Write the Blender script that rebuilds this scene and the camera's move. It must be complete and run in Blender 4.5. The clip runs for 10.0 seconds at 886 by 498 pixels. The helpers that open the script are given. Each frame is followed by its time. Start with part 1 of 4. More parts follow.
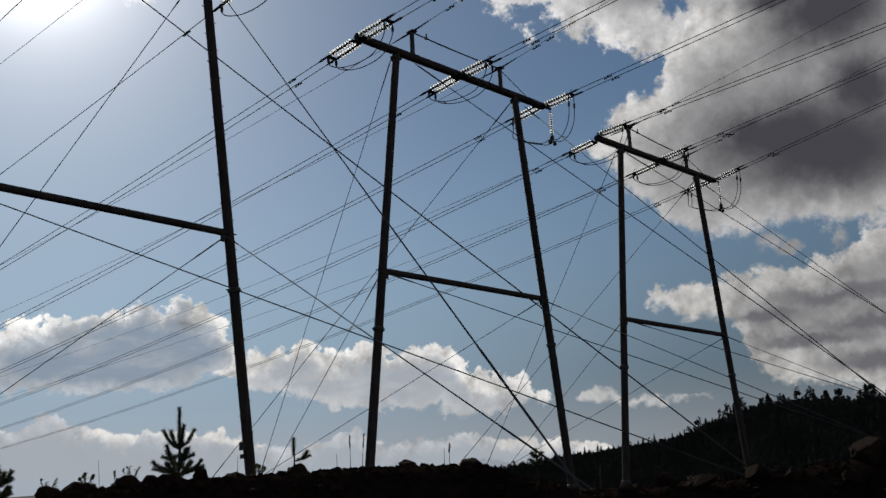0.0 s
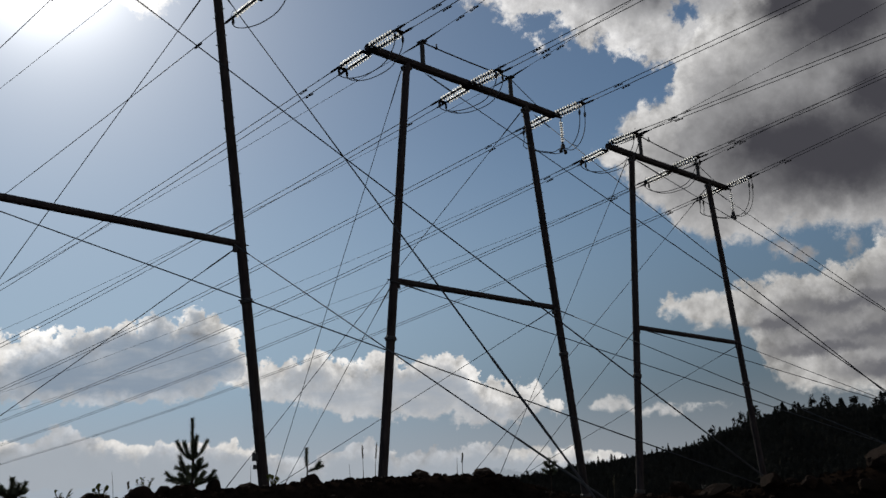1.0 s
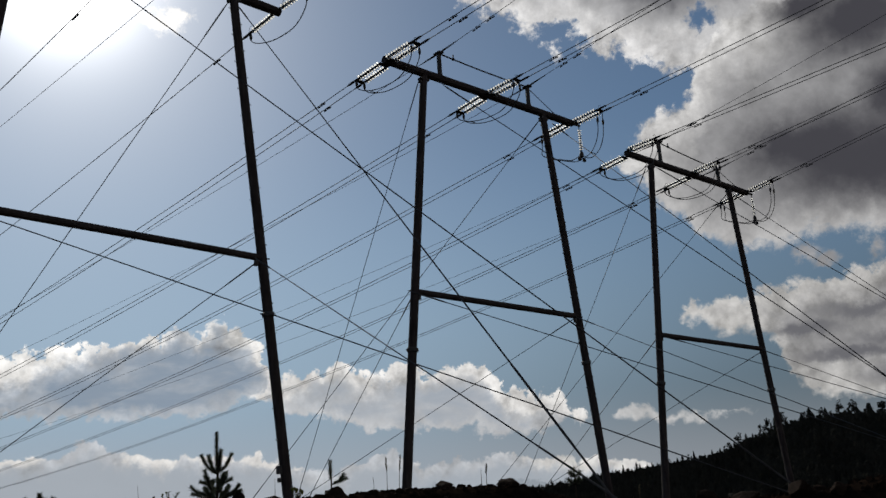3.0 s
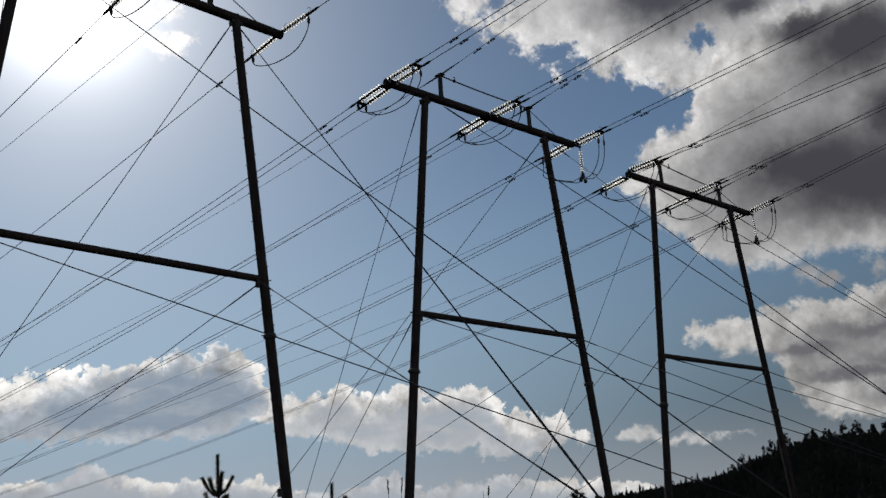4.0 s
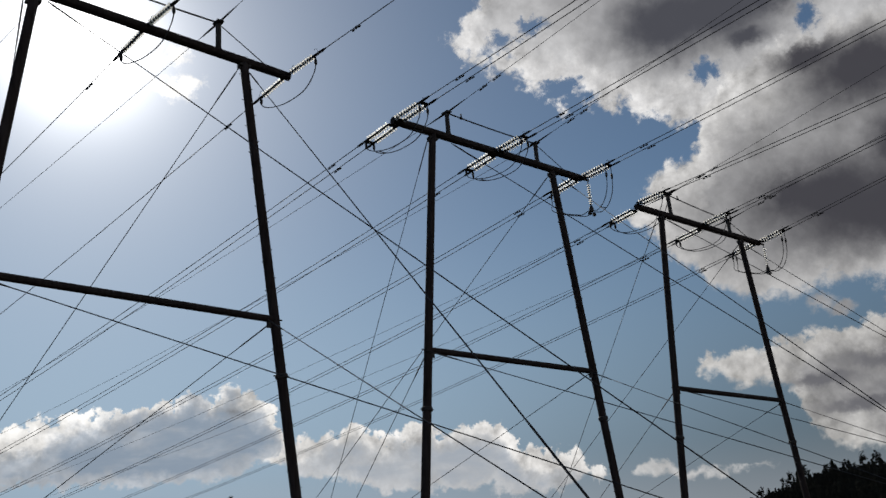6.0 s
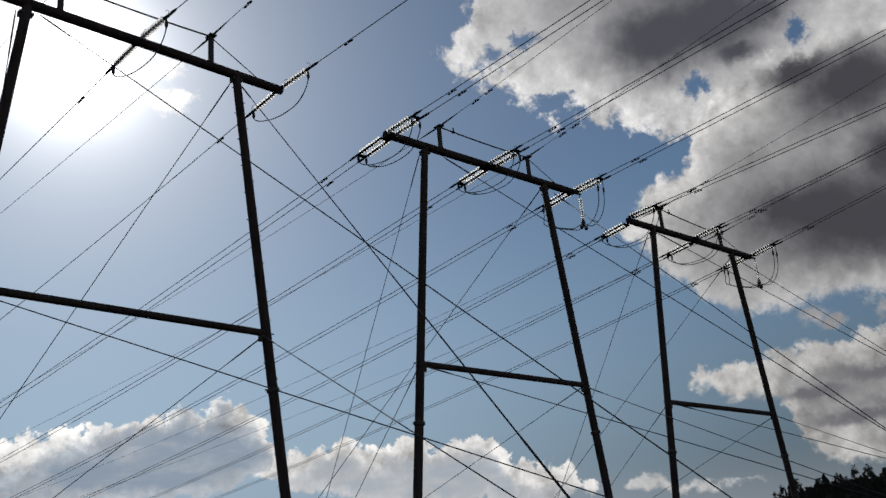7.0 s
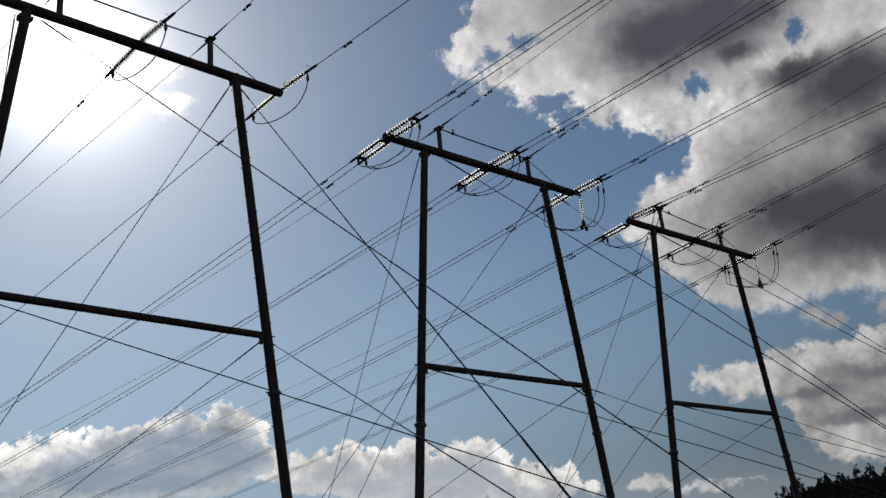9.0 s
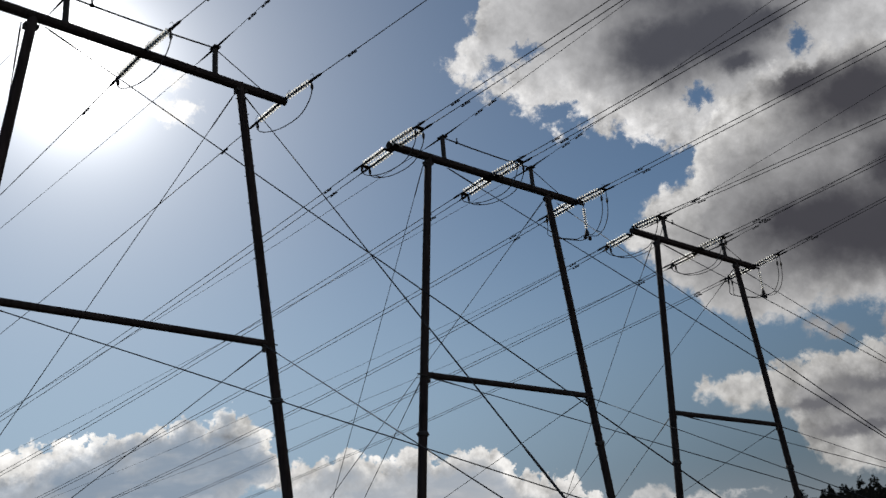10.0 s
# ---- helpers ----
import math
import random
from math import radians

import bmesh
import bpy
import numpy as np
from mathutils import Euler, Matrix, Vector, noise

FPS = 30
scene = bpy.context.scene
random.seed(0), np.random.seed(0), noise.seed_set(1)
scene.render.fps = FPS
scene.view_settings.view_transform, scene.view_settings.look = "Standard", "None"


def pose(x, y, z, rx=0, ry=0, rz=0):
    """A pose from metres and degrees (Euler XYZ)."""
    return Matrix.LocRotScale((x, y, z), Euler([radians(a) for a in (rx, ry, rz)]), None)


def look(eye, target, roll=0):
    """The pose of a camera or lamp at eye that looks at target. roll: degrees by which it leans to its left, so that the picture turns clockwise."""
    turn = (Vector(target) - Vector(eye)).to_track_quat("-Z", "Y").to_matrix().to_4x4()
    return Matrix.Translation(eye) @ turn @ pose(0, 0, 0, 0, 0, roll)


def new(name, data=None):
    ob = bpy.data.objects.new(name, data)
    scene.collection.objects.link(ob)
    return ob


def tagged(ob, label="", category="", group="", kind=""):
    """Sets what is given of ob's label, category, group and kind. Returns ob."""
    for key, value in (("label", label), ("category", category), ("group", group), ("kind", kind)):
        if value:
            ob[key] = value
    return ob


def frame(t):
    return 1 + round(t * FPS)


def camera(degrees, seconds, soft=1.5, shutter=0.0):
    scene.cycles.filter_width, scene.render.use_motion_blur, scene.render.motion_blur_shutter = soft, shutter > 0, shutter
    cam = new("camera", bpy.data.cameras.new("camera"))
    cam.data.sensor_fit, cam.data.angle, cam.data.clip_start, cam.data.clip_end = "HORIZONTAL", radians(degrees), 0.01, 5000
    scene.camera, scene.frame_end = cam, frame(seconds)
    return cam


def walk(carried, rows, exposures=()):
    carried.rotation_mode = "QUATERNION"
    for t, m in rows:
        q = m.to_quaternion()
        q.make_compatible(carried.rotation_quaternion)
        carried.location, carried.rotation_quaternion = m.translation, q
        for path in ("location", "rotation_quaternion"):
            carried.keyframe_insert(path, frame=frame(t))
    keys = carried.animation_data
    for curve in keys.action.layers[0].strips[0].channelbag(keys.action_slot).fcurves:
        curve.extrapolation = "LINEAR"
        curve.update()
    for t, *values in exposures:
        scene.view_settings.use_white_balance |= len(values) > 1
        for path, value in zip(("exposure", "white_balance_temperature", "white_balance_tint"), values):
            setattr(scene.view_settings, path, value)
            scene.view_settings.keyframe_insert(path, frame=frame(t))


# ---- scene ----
cam = camera(51.67, 10.0, soft=1.5)
EYE = (0.0, 0.0, 1.6)
# seconds, yaw, pitch, roll of a hand-held phone that turns on the spot
TURNS = [
    (0.0, 0.000, 13.500, 2.593), (0.5, 0.193, 13.766, 2.520), (1.0, 0.792, 14.125, 2.786), (1.5, 1.418, 14.562, 2.972),
    (2.0, 1.824, 14.781, 3.135), (2.2, 2.031, 14.761, 3.250), (3.3, 2.265, 15.003, 3.440), (3.5, 2.190, 15.279, 3.447), (4.0, 2.396, 16.193, 3.538), (4.5, 2.642, 16.567, 4.066),
    (5.0, 2.679, 16.972, 4.433), (5.5, 2.976, 17.846, 4.468), (5.7, 3.367, 18.145, 4.477), (6.8, 2.991, 19.254, 4.623), (7.0, 2.878, 19.352, 4.624), (7.5, 3.120, 19.903, 4.664),
    (8.0, 3.019, 19.892, 4.944), (8.5, 3.054, 19.518, 4.900), (9.0, 3.007, 19.461, 4.920), (9.5, 2.993, 19.718, 4.886),
    (10.0, 3.121, 20.028, 4.623)]
walk(cam, [(t, pose(*EYE, 90 + p, r, y)) for t, y, p, r in TURNS], exposures=[(0.0, -0.15), (10.0, -0.08)])

# ---- sky, sun ----
SUN_AZ, SUN_EL = -25.3, 30.8          # degrees, azimuth clockwise from +y
SUN_DIR = Vector((math.sin(radians(SUN_AZ)) * math.cos(radians(SUN_EL)), math.cos(radians(SUN_AZ)) * math.cos(radians(SUN_EL)), math.sin(radians(SUN_EL))))
SKY_STRENGTH = 0.055
SUN_STRENGTH = 3.0

sun = new("sun", bpy.data.lights.new("sun", "SUN"))
sun.data.energy, sun.data.angle, sun.data.color = SUN_STRENGTH, radians(0.53), (1.0, 0.95, 0.86)
sun.matrix_world = look((0, 0, 60), Vector((0, 0, 60)) - SUN_DIR)

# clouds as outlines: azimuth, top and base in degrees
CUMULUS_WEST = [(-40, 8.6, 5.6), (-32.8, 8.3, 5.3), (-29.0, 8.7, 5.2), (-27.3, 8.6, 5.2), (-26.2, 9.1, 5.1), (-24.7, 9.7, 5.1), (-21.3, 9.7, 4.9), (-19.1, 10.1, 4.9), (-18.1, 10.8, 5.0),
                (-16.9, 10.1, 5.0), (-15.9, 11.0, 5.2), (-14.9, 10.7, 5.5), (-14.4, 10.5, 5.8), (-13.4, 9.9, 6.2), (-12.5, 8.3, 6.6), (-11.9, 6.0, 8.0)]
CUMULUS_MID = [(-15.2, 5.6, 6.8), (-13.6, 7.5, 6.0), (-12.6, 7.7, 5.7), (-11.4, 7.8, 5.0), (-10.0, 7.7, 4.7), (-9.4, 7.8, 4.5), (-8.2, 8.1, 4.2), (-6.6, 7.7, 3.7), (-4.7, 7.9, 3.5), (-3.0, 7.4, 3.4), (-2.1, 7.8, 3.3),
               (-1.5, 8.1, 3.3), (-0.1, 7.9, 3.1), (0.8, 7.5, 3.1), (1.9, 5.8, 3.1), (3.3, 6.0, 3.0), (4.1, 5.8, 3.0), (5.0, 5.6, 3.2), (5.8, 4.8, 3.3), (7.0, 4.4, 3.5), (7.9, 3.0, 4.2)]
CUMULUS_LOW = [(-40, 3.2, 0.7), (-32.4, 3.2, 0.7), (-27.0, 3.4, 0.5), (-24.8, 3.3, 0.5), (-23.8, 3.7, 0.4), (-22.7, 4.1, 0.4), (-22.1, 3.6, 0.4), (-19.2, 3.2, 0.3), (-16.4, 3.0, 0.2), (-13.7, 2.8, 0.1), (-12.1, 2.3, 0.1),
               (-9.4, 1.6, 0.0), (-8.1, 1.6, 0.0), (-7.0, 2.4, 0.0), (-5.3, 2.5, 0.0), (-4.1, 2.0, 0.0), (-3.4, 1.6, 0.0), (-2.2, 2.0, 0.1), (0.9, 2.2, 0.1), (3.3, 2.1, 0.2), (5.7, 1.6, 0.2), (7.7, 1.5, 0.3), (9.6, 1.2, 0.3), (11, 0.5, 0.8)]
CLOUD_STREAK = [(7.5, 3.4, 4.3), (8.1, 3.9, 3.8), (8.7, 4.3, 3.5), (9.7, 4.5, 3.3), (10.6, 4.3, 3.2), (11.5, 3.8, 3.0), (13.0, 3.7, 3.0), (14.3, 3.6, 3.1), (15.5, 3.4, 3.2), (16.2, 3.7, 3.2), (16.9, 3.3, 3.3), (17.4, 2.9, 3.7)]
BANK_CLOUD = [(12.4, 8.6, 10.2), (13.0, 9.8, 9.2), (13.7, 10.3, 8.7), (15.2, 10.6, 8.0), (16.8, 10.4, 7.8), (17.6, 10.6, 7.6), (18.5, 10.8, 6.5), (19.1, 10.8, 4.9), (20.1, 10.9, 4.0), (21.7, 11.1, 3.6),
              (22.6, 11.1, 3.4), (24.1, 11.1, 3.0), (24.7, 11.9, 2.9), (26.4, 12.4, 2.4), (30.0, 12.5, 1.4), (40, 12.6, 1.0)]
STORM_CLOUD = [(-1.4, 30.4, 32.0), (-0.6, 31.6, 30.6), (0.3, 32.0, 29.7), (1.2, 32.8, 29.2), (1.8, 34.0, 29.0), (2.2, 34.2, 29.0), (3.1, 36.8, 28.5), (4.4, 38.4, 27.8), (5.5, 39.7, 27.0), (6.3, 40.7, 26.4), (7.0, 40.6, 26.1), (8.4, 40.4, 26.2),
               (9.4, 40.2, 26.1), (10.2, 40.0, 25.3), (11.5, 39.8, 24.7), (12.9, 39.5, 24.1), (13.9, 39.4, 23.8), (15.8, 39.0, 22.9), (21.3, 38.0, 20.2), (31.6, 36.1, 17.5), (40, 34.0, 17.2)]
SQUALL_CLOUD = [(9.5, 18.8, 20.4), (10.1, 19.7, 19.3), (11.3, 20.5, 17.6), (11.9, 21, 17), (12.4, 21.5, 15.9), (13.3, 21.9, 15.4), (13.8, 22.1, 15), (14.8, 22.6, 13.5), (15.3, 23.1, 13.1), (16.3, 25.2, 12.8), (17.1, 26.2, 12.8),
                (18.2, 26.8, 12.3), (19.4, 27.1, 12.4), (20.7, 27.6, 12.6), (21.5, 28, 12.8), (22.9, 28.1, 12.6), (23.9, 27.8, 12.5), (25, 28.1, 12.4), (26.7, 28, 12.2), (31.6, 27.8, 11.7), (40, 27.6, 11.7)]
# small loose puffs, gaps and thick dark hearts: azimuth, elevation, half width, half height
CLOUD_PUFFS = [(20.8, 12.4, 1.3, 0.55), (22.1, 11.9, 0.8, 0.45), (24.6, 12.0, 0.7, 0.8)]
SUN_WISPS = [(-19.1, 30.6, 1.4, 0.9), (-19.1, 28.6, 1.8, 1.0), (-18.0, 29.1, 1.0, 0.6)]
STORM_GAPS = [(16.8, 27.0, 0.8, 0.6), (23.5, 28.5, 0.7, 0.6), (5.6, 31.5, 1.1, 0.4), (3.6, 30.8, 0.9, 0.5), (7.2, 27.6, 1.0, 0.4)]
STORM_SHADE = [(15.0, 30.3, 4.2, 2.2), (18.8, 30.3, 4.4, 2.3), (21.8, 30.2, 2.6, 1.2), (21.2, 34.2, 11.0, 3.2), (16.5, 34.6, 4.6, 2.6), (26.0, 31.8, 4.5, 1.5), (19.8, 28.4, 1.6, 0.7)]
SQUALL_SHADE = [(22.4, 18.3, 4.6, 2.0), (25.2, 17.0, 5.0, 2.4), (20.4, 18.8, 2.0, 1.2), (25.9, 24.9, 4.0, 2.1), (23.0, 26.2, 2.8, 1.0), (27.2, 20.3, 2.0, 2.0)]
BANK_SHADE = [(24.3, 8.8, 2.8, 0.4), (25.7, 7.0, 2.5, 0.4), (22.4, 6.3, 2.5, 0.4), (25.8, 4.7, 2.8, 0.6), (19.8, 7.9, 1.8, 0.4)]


def build_world():
    world = bpy.data.worlds.new("sky")
    world.use_nodes = True
    scene.world = world
    nt = world.node_tree
    nt.nodes.clear()

    def node(kind, operation=None):
        n = nt.nodes.new(kind)
        if operation:
            n.operation = operation
        return n

    def feed(n, i, v):
        if isinstance(v, bpy.types.NodeSocket):
            nt.links.new(v, n.inputs[i])
        else:
            n.inputs[i].default_value = v

    def m(op, a, b=0.0, c=0.0):
        n = node("ShaderNodeMath", op)
        feed(n, 0, a), feed(n, 1, b), feed(n, 2, c)
        return n.outputs[0]

    def vm(op, a, b=(0, 0, 0), c=(0, 0, 0), scale=None):
        n = node("ShaderNodeVectorMath", op)
        feed(n, 0, a), feed(n, 1, b), feed(n, 2, c)
        if scale is not None:
            feed(n, 3, scale)
        return n.outputs[1] if op in ("LENGTH", "DOT_PRODUCT", "DISTANCE") else n.outputs[0]

    def remap(v, a, b, c=0.0, d=1.0, smooth=True):
        n = node("ShaderNodeMapRange")
        n.interpolation_type = "SMOOTHSTEP" if smooth else "LINEAR"
        n.clamp = True
        for i, q in enumerate((v, a, b, c, d)):
            feed(n, i, q)
        return n.outputs[0]

    def fbm(vec, scale, detail, rough=0.55, distort=0.0):
        n = node("ShaderNodeTexNoise")
        feed(n, "Vector", vec), feed(n, "Scale", scale), feed(n, "Detail", detail), feed(n, "Roughness", rough), feed(n, "Distortion", distort)
        return n

    def heaps(vec, scale, detail):
        """Rounded heaps, as a cauliflower has: high in the middle of each cell."""
        n = node("ShaderNodeTexVoronoi")
        n.feature = "SMOOTH_F1"
        feed(n, "Vector", vec), feed(n, "Scale", scale), feed(n, "Detail", detail), feed(n, "Roughness", 0.55), feed(n, "Lacunarity", 2.3), feed(n, "Smoothness", 0.25)
        return m("MULTIPLY_ADD", n.outputs["Distance"], -0.6, 0.52)

    def mix(fac, a, b):
        n = node("ShaderNodeMix")
        n.data_type = "RGBA"
        feed(n, 0, fac), feed(n, 6, a), feed(n, 7, b)
        return n.outputs[2]

    way = vm("NORMALIZE", node("ShaderNodeTexCoord").outputs["Generated"])
    sep = node("ShaderNodeSeparateXYZ")
    feed(sep, 0, way)
    az = m("MULTIPLY", m("ARCTAN2", sep.outputs[0], sep.outputs[1]), 57.2958)
    el = m("MULTIPLY", m("ARCSINE", sep.outputs[2]), 57.2958)
    comb = node("ShaderNodeCombineXYZ")
    feed(comb, 0, az), feed(comb, 1, el), feed(comb, 2, 0.0)
    # the outlines are bent by turbulence at two sizes
    big = fbm(way, 16.0, 3.0)
    fine = fbm(way, 60.0, 5.0, 0.62)
    bend = vm("ADD", vm("SCALE", vm("SUBTRACT", big.outputs["Color"], (0.5, 0.5, 0.5)), scale=0.9),
              vm("SCALE", vm("SUBTRACT", fine.outputs["Color"], (0.5, 0.5, 0.5)), scale=1.5))
    place = vm("MULTIPLY", vm("ADD", comb.outputs[0], bend), (1, 1, 0))
    bent = node("ShaderNodeSeparateXYZ")
    feed(bent, 0, place)
    bent_az, bent_el = bent.outputs[0], bent.outputs[1]

    def blobs(rows, soft=0.25):
        out = None
        for a, e, rx, ry in rows:
            d = vm("LENGTH", vm("MULTIPLY_ADD", place, (1 / rx, 1 / ry, 0), (-a / rx, -e / ry, 0)))
            out = d if out is None else m("SMOOTH_MIN", out, d, soft)
        return m("SUBTRACT", 1.0, out)

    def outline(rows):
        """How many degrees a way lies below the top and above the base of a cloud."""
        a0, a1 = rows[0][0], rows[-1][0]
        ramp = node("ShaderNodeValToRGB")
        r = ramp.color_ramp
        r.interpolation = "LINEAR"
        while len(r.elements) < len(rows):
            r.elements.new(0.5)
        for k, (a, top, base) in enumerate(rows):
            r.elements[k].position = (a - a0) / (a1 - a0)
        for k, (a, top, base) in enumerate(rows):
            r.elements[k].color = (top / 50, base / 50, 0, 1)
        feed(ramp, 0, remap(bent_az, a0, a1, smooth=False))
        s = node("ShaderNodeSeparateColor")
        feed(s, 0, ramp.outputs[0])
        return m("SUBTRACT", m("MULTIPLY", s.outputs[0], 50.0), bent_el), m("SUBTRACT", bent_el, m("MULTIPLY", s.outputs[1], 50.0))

    billow = m("SUBTRACT", fbm(way, 30.0, 10.0, 0.66, 0.1).outputs["Fac"], 0.5)
    fluff = m("SUBTRACT", fbm(way, 70.0, 8.0, 0.68, 0.3).outputs["Fac"], 0.5)
    toward = tuple(SUN_DIR * 0.012)
    warped = vm("ADD", way, vm("SCALE", vm("SUBTRACT", fine.outputs["Color"], (0.5, 0.5, 0.5)), scale=0.016))
    heap = heaps(warped, 38.0, 3.0)
    heap_sun = heaps(vm("ADD", warped, toward), 38.0, 3.0)
    lump = fbm(way, 26.0, 7.0, 0.58, 0.2).outputs["Fac"]
    lump_sun = fbm(vm("ADD", way, toward), 26.0, 7.0, 0.58, 0.2).outputs["Fac"]
    relief = m("ADD", m("SUBTRACT", lump, lump_sun), m("MULTIPLY", m("SUBTRACT", heap, heap_sun), 0.22))
    # thick and thin run through a cloud at a broad scale
    broad = m("SUBTRACT", fbm(way, 10.0, 6.0, 0.52).outputs["Fac"], 0.5)

    def cloud(rows, ragged, heaped, skirt=1.0, frayed=0.45):
        """Degrees inside the cloud's uneven outline, and below its top."""
        top, base = outline(rows)
        rough = m("ADD", m("MULTIPLY", m("ADD", billow, m("MULTIPLY", fluff, 0.5)), ragged), m("MULTIPLY", heap, heaped))
        top = m("ADD", top, rough)
        return m("MINIMUM", top, m("ADD", m("MULTIPLY", base, skirt), m("MULTIPLY", rough, frayed))), top

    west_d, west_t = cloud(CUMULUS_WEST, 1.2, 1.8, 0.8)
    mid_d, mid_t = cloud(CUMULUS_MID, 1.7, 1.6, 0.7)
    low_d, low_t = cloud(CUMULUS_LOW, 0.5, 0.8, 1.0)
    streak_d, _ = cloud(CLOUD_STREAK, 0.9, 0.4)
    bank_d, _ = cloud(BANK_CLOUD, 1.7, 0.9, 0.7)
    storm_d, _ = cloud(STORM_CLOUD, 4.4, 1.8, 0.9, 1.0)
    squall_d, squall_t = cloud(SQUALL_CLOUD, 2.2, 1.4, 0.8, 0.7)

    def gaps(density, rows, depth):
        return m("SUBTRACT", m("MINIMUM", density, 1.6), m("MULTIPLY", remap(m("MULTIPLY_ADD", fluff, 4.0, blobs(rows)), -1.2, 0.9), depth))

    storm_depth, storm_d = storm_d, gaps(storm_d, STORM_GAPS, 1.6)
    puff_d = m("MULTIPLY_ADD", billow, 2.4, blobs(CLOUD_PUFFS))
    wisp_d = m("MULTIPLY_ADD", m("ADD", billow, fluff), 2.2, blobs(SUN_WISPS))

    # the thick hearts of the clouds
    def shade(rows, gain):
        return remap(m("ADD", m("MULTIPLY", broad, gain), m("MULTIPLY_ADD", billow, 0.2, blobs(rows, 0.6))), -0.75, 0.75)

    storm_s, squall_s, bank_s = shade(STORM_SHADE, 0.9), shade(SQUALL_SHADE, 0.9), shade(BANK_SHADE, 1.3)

    # open sky outside the part that is seen: scattered clouds of the same kind
    outside = m("MAXIMUM", remap(m("ABSOLUTE", m("ADD", az, -2.0)), 36.0, 46.0), remap(el, 42.0, 50.0))
    field = m("SUBTRACT", fbm(way, 3.2, 6.0, 0.55).outputs["Fac"], 0.58)
    field_d = m("MULTIPLY", m("MULTIPLY", field, 3.0), outside)

    sky = node("ShaderNodeTexSky")
    sky.sky_type = "NISHITA"
    sky.sun_disc = False
    sky.sun_elevation, sky.sun_rotation = radians(SUN_EL), radians(SUN_AZ)
    sky.air_density, sky.dust_density, sky.ozone_density = 1.0, 0.25, 2.8
    bg = node("ShaderNodeBackground")
    feed(bg, 0, vm("MULTIPLY", sky.outputs[0], (0.94, 1.0, 0.99))), feed(bg, 1, SKY_STRENGTH)

    # the bright ring of scattered light round the sun
    ang = m("MULTIPLY", m("ARCCOSINE", m("MINIMUM", vm("DOT_PRODUCT", way, tuple(SUN_DIR)), 0.999999)), 57.2958)
    # pale haze towards the horizon
    haze = node("ShaderNodeBackground")
    feed(haze, 0, (0.268, 0.370, 0.490, 1)), feed(haze, 1, remap(ang, 20.0, 53.0, 1.13, 0.31))
    hazy = node("ShaderNodeMixShader")
    feed(hazy, 0, remap(el, 23.0, 0.0, 0.0, 0.95))
    nt.links.new(bg.outputs[0], hazy.inputs[1]), nt.links.new(haze.outputs[0], hazy.inputs[2])

    def add_glow(under, colour, strength, reach):
        b = node("ShaderNodeBackground")
        feed(b, 0, colour), feed(b, 1, m("MULTIPLY", m("EXPONENT", m("MULTIPLY", ang, -1 / reach)), strength))
        s = node("ShaderNodeAddShader")
        nt.links.new(under, s.inputs[0]), nt.links.new(b.outputs[0], s.inputs[1])
        return s.outputs[0]

    clear = add_glow(hazy.outputs[0], (1.0, 0.97, 0.93, 1), 6.5, 1.65)
    clear = add_glow(clear, (0.98, 0.975, 0.98, 1), 0.67, 8.0)

    def cover(under, alpha, col, strength):
        b = node("ShaderNodeBackground")
        feed(b, 0, col), feed(b, 1, strength)
        mx = node("ShaderNodeMixShader")
        feed(mx, 0, alpha)
        nt.links.new(under, mx.inputs[1]), nt.links.new(b.outputs[0], mx.inputs[2])
        return mx.outputs[0]

    def layer(under, density, edge, rim, body, heart, thick, relief_gain, turn, depth=None):
        """One cloud: thin edges pass the sun's light, the thick heart is grey."""
        col = mix(remap(density if depth is None else depth, *turn), rim, body)
        col = mix(thick, col, heart)
        inner = remap(density if depth is None else depth, 0.4, 3.5, 1.0, 0.45)
        lit = m("MAXIMUM", m("MULTIPLY_ADD", relief, m("MULTIPLY", m("MULTIPLY", m("SUBTRACT", 1.05, thick), inner), relief_gain), 1.0), 0.5)
        return cover(under, remap(density, 0.0, edge), col, lit)

    out = layer(clear, field_d, 0.35, (0.6, 0.6, 0.6, 1), (0.4, 0.4, 0.41, 1), (0.16, 0.17, 0.19, 1), remap(field_d, 0.2, 0.7), 1.0, (0.05, 0.7))

    def heaped_depth(top):
        return m("ADD", top, m("ADD", m("MULTIPLY", broad, 5.5), m("MULTIPLY", heap, -1.6)))

    WEST_RIM, WEST_BODY, WEST_HEART = (0.88, 0.865, 0.84, 1), (0.46, 0.49, 0.53, 1), (0.275, 0.34, 0.425, 1)
    MID_RIM, MID_BODY, MID_HEART = (0.78, 0.765, 0.745, 1), (0.54, 0.55, 0.565, 1), (0.395, 0.435, 0.49, 1)
    # ground haze pales what lies low
    veil = cover(out, remap(el, 6.0, 0.0, 0.0, 0.5), (0.50, 0.525, 0.56, 1), remap(ang, 30.0, 58.0, 1.0, 0.74, False))
    veil = layer(veil, low_d, 0.22, (0.72, 0.705, 0.685, 1), (0.50, 0.52, 0.55, 1), (0.405, 0.445, 0.495, 1), remap(low_t, 0.35, 1.3), 1.5, (0.15, 0.8), heaped_depth(low_t))
    # flat bands run through the bodies
    bands = m("SUBTRACT", fbm(vm("MULTIPLY", way, (1, 1, 3.2)), 16.0, 6.0, 0.55, 0.3).outputs["Fac"], 0.5)
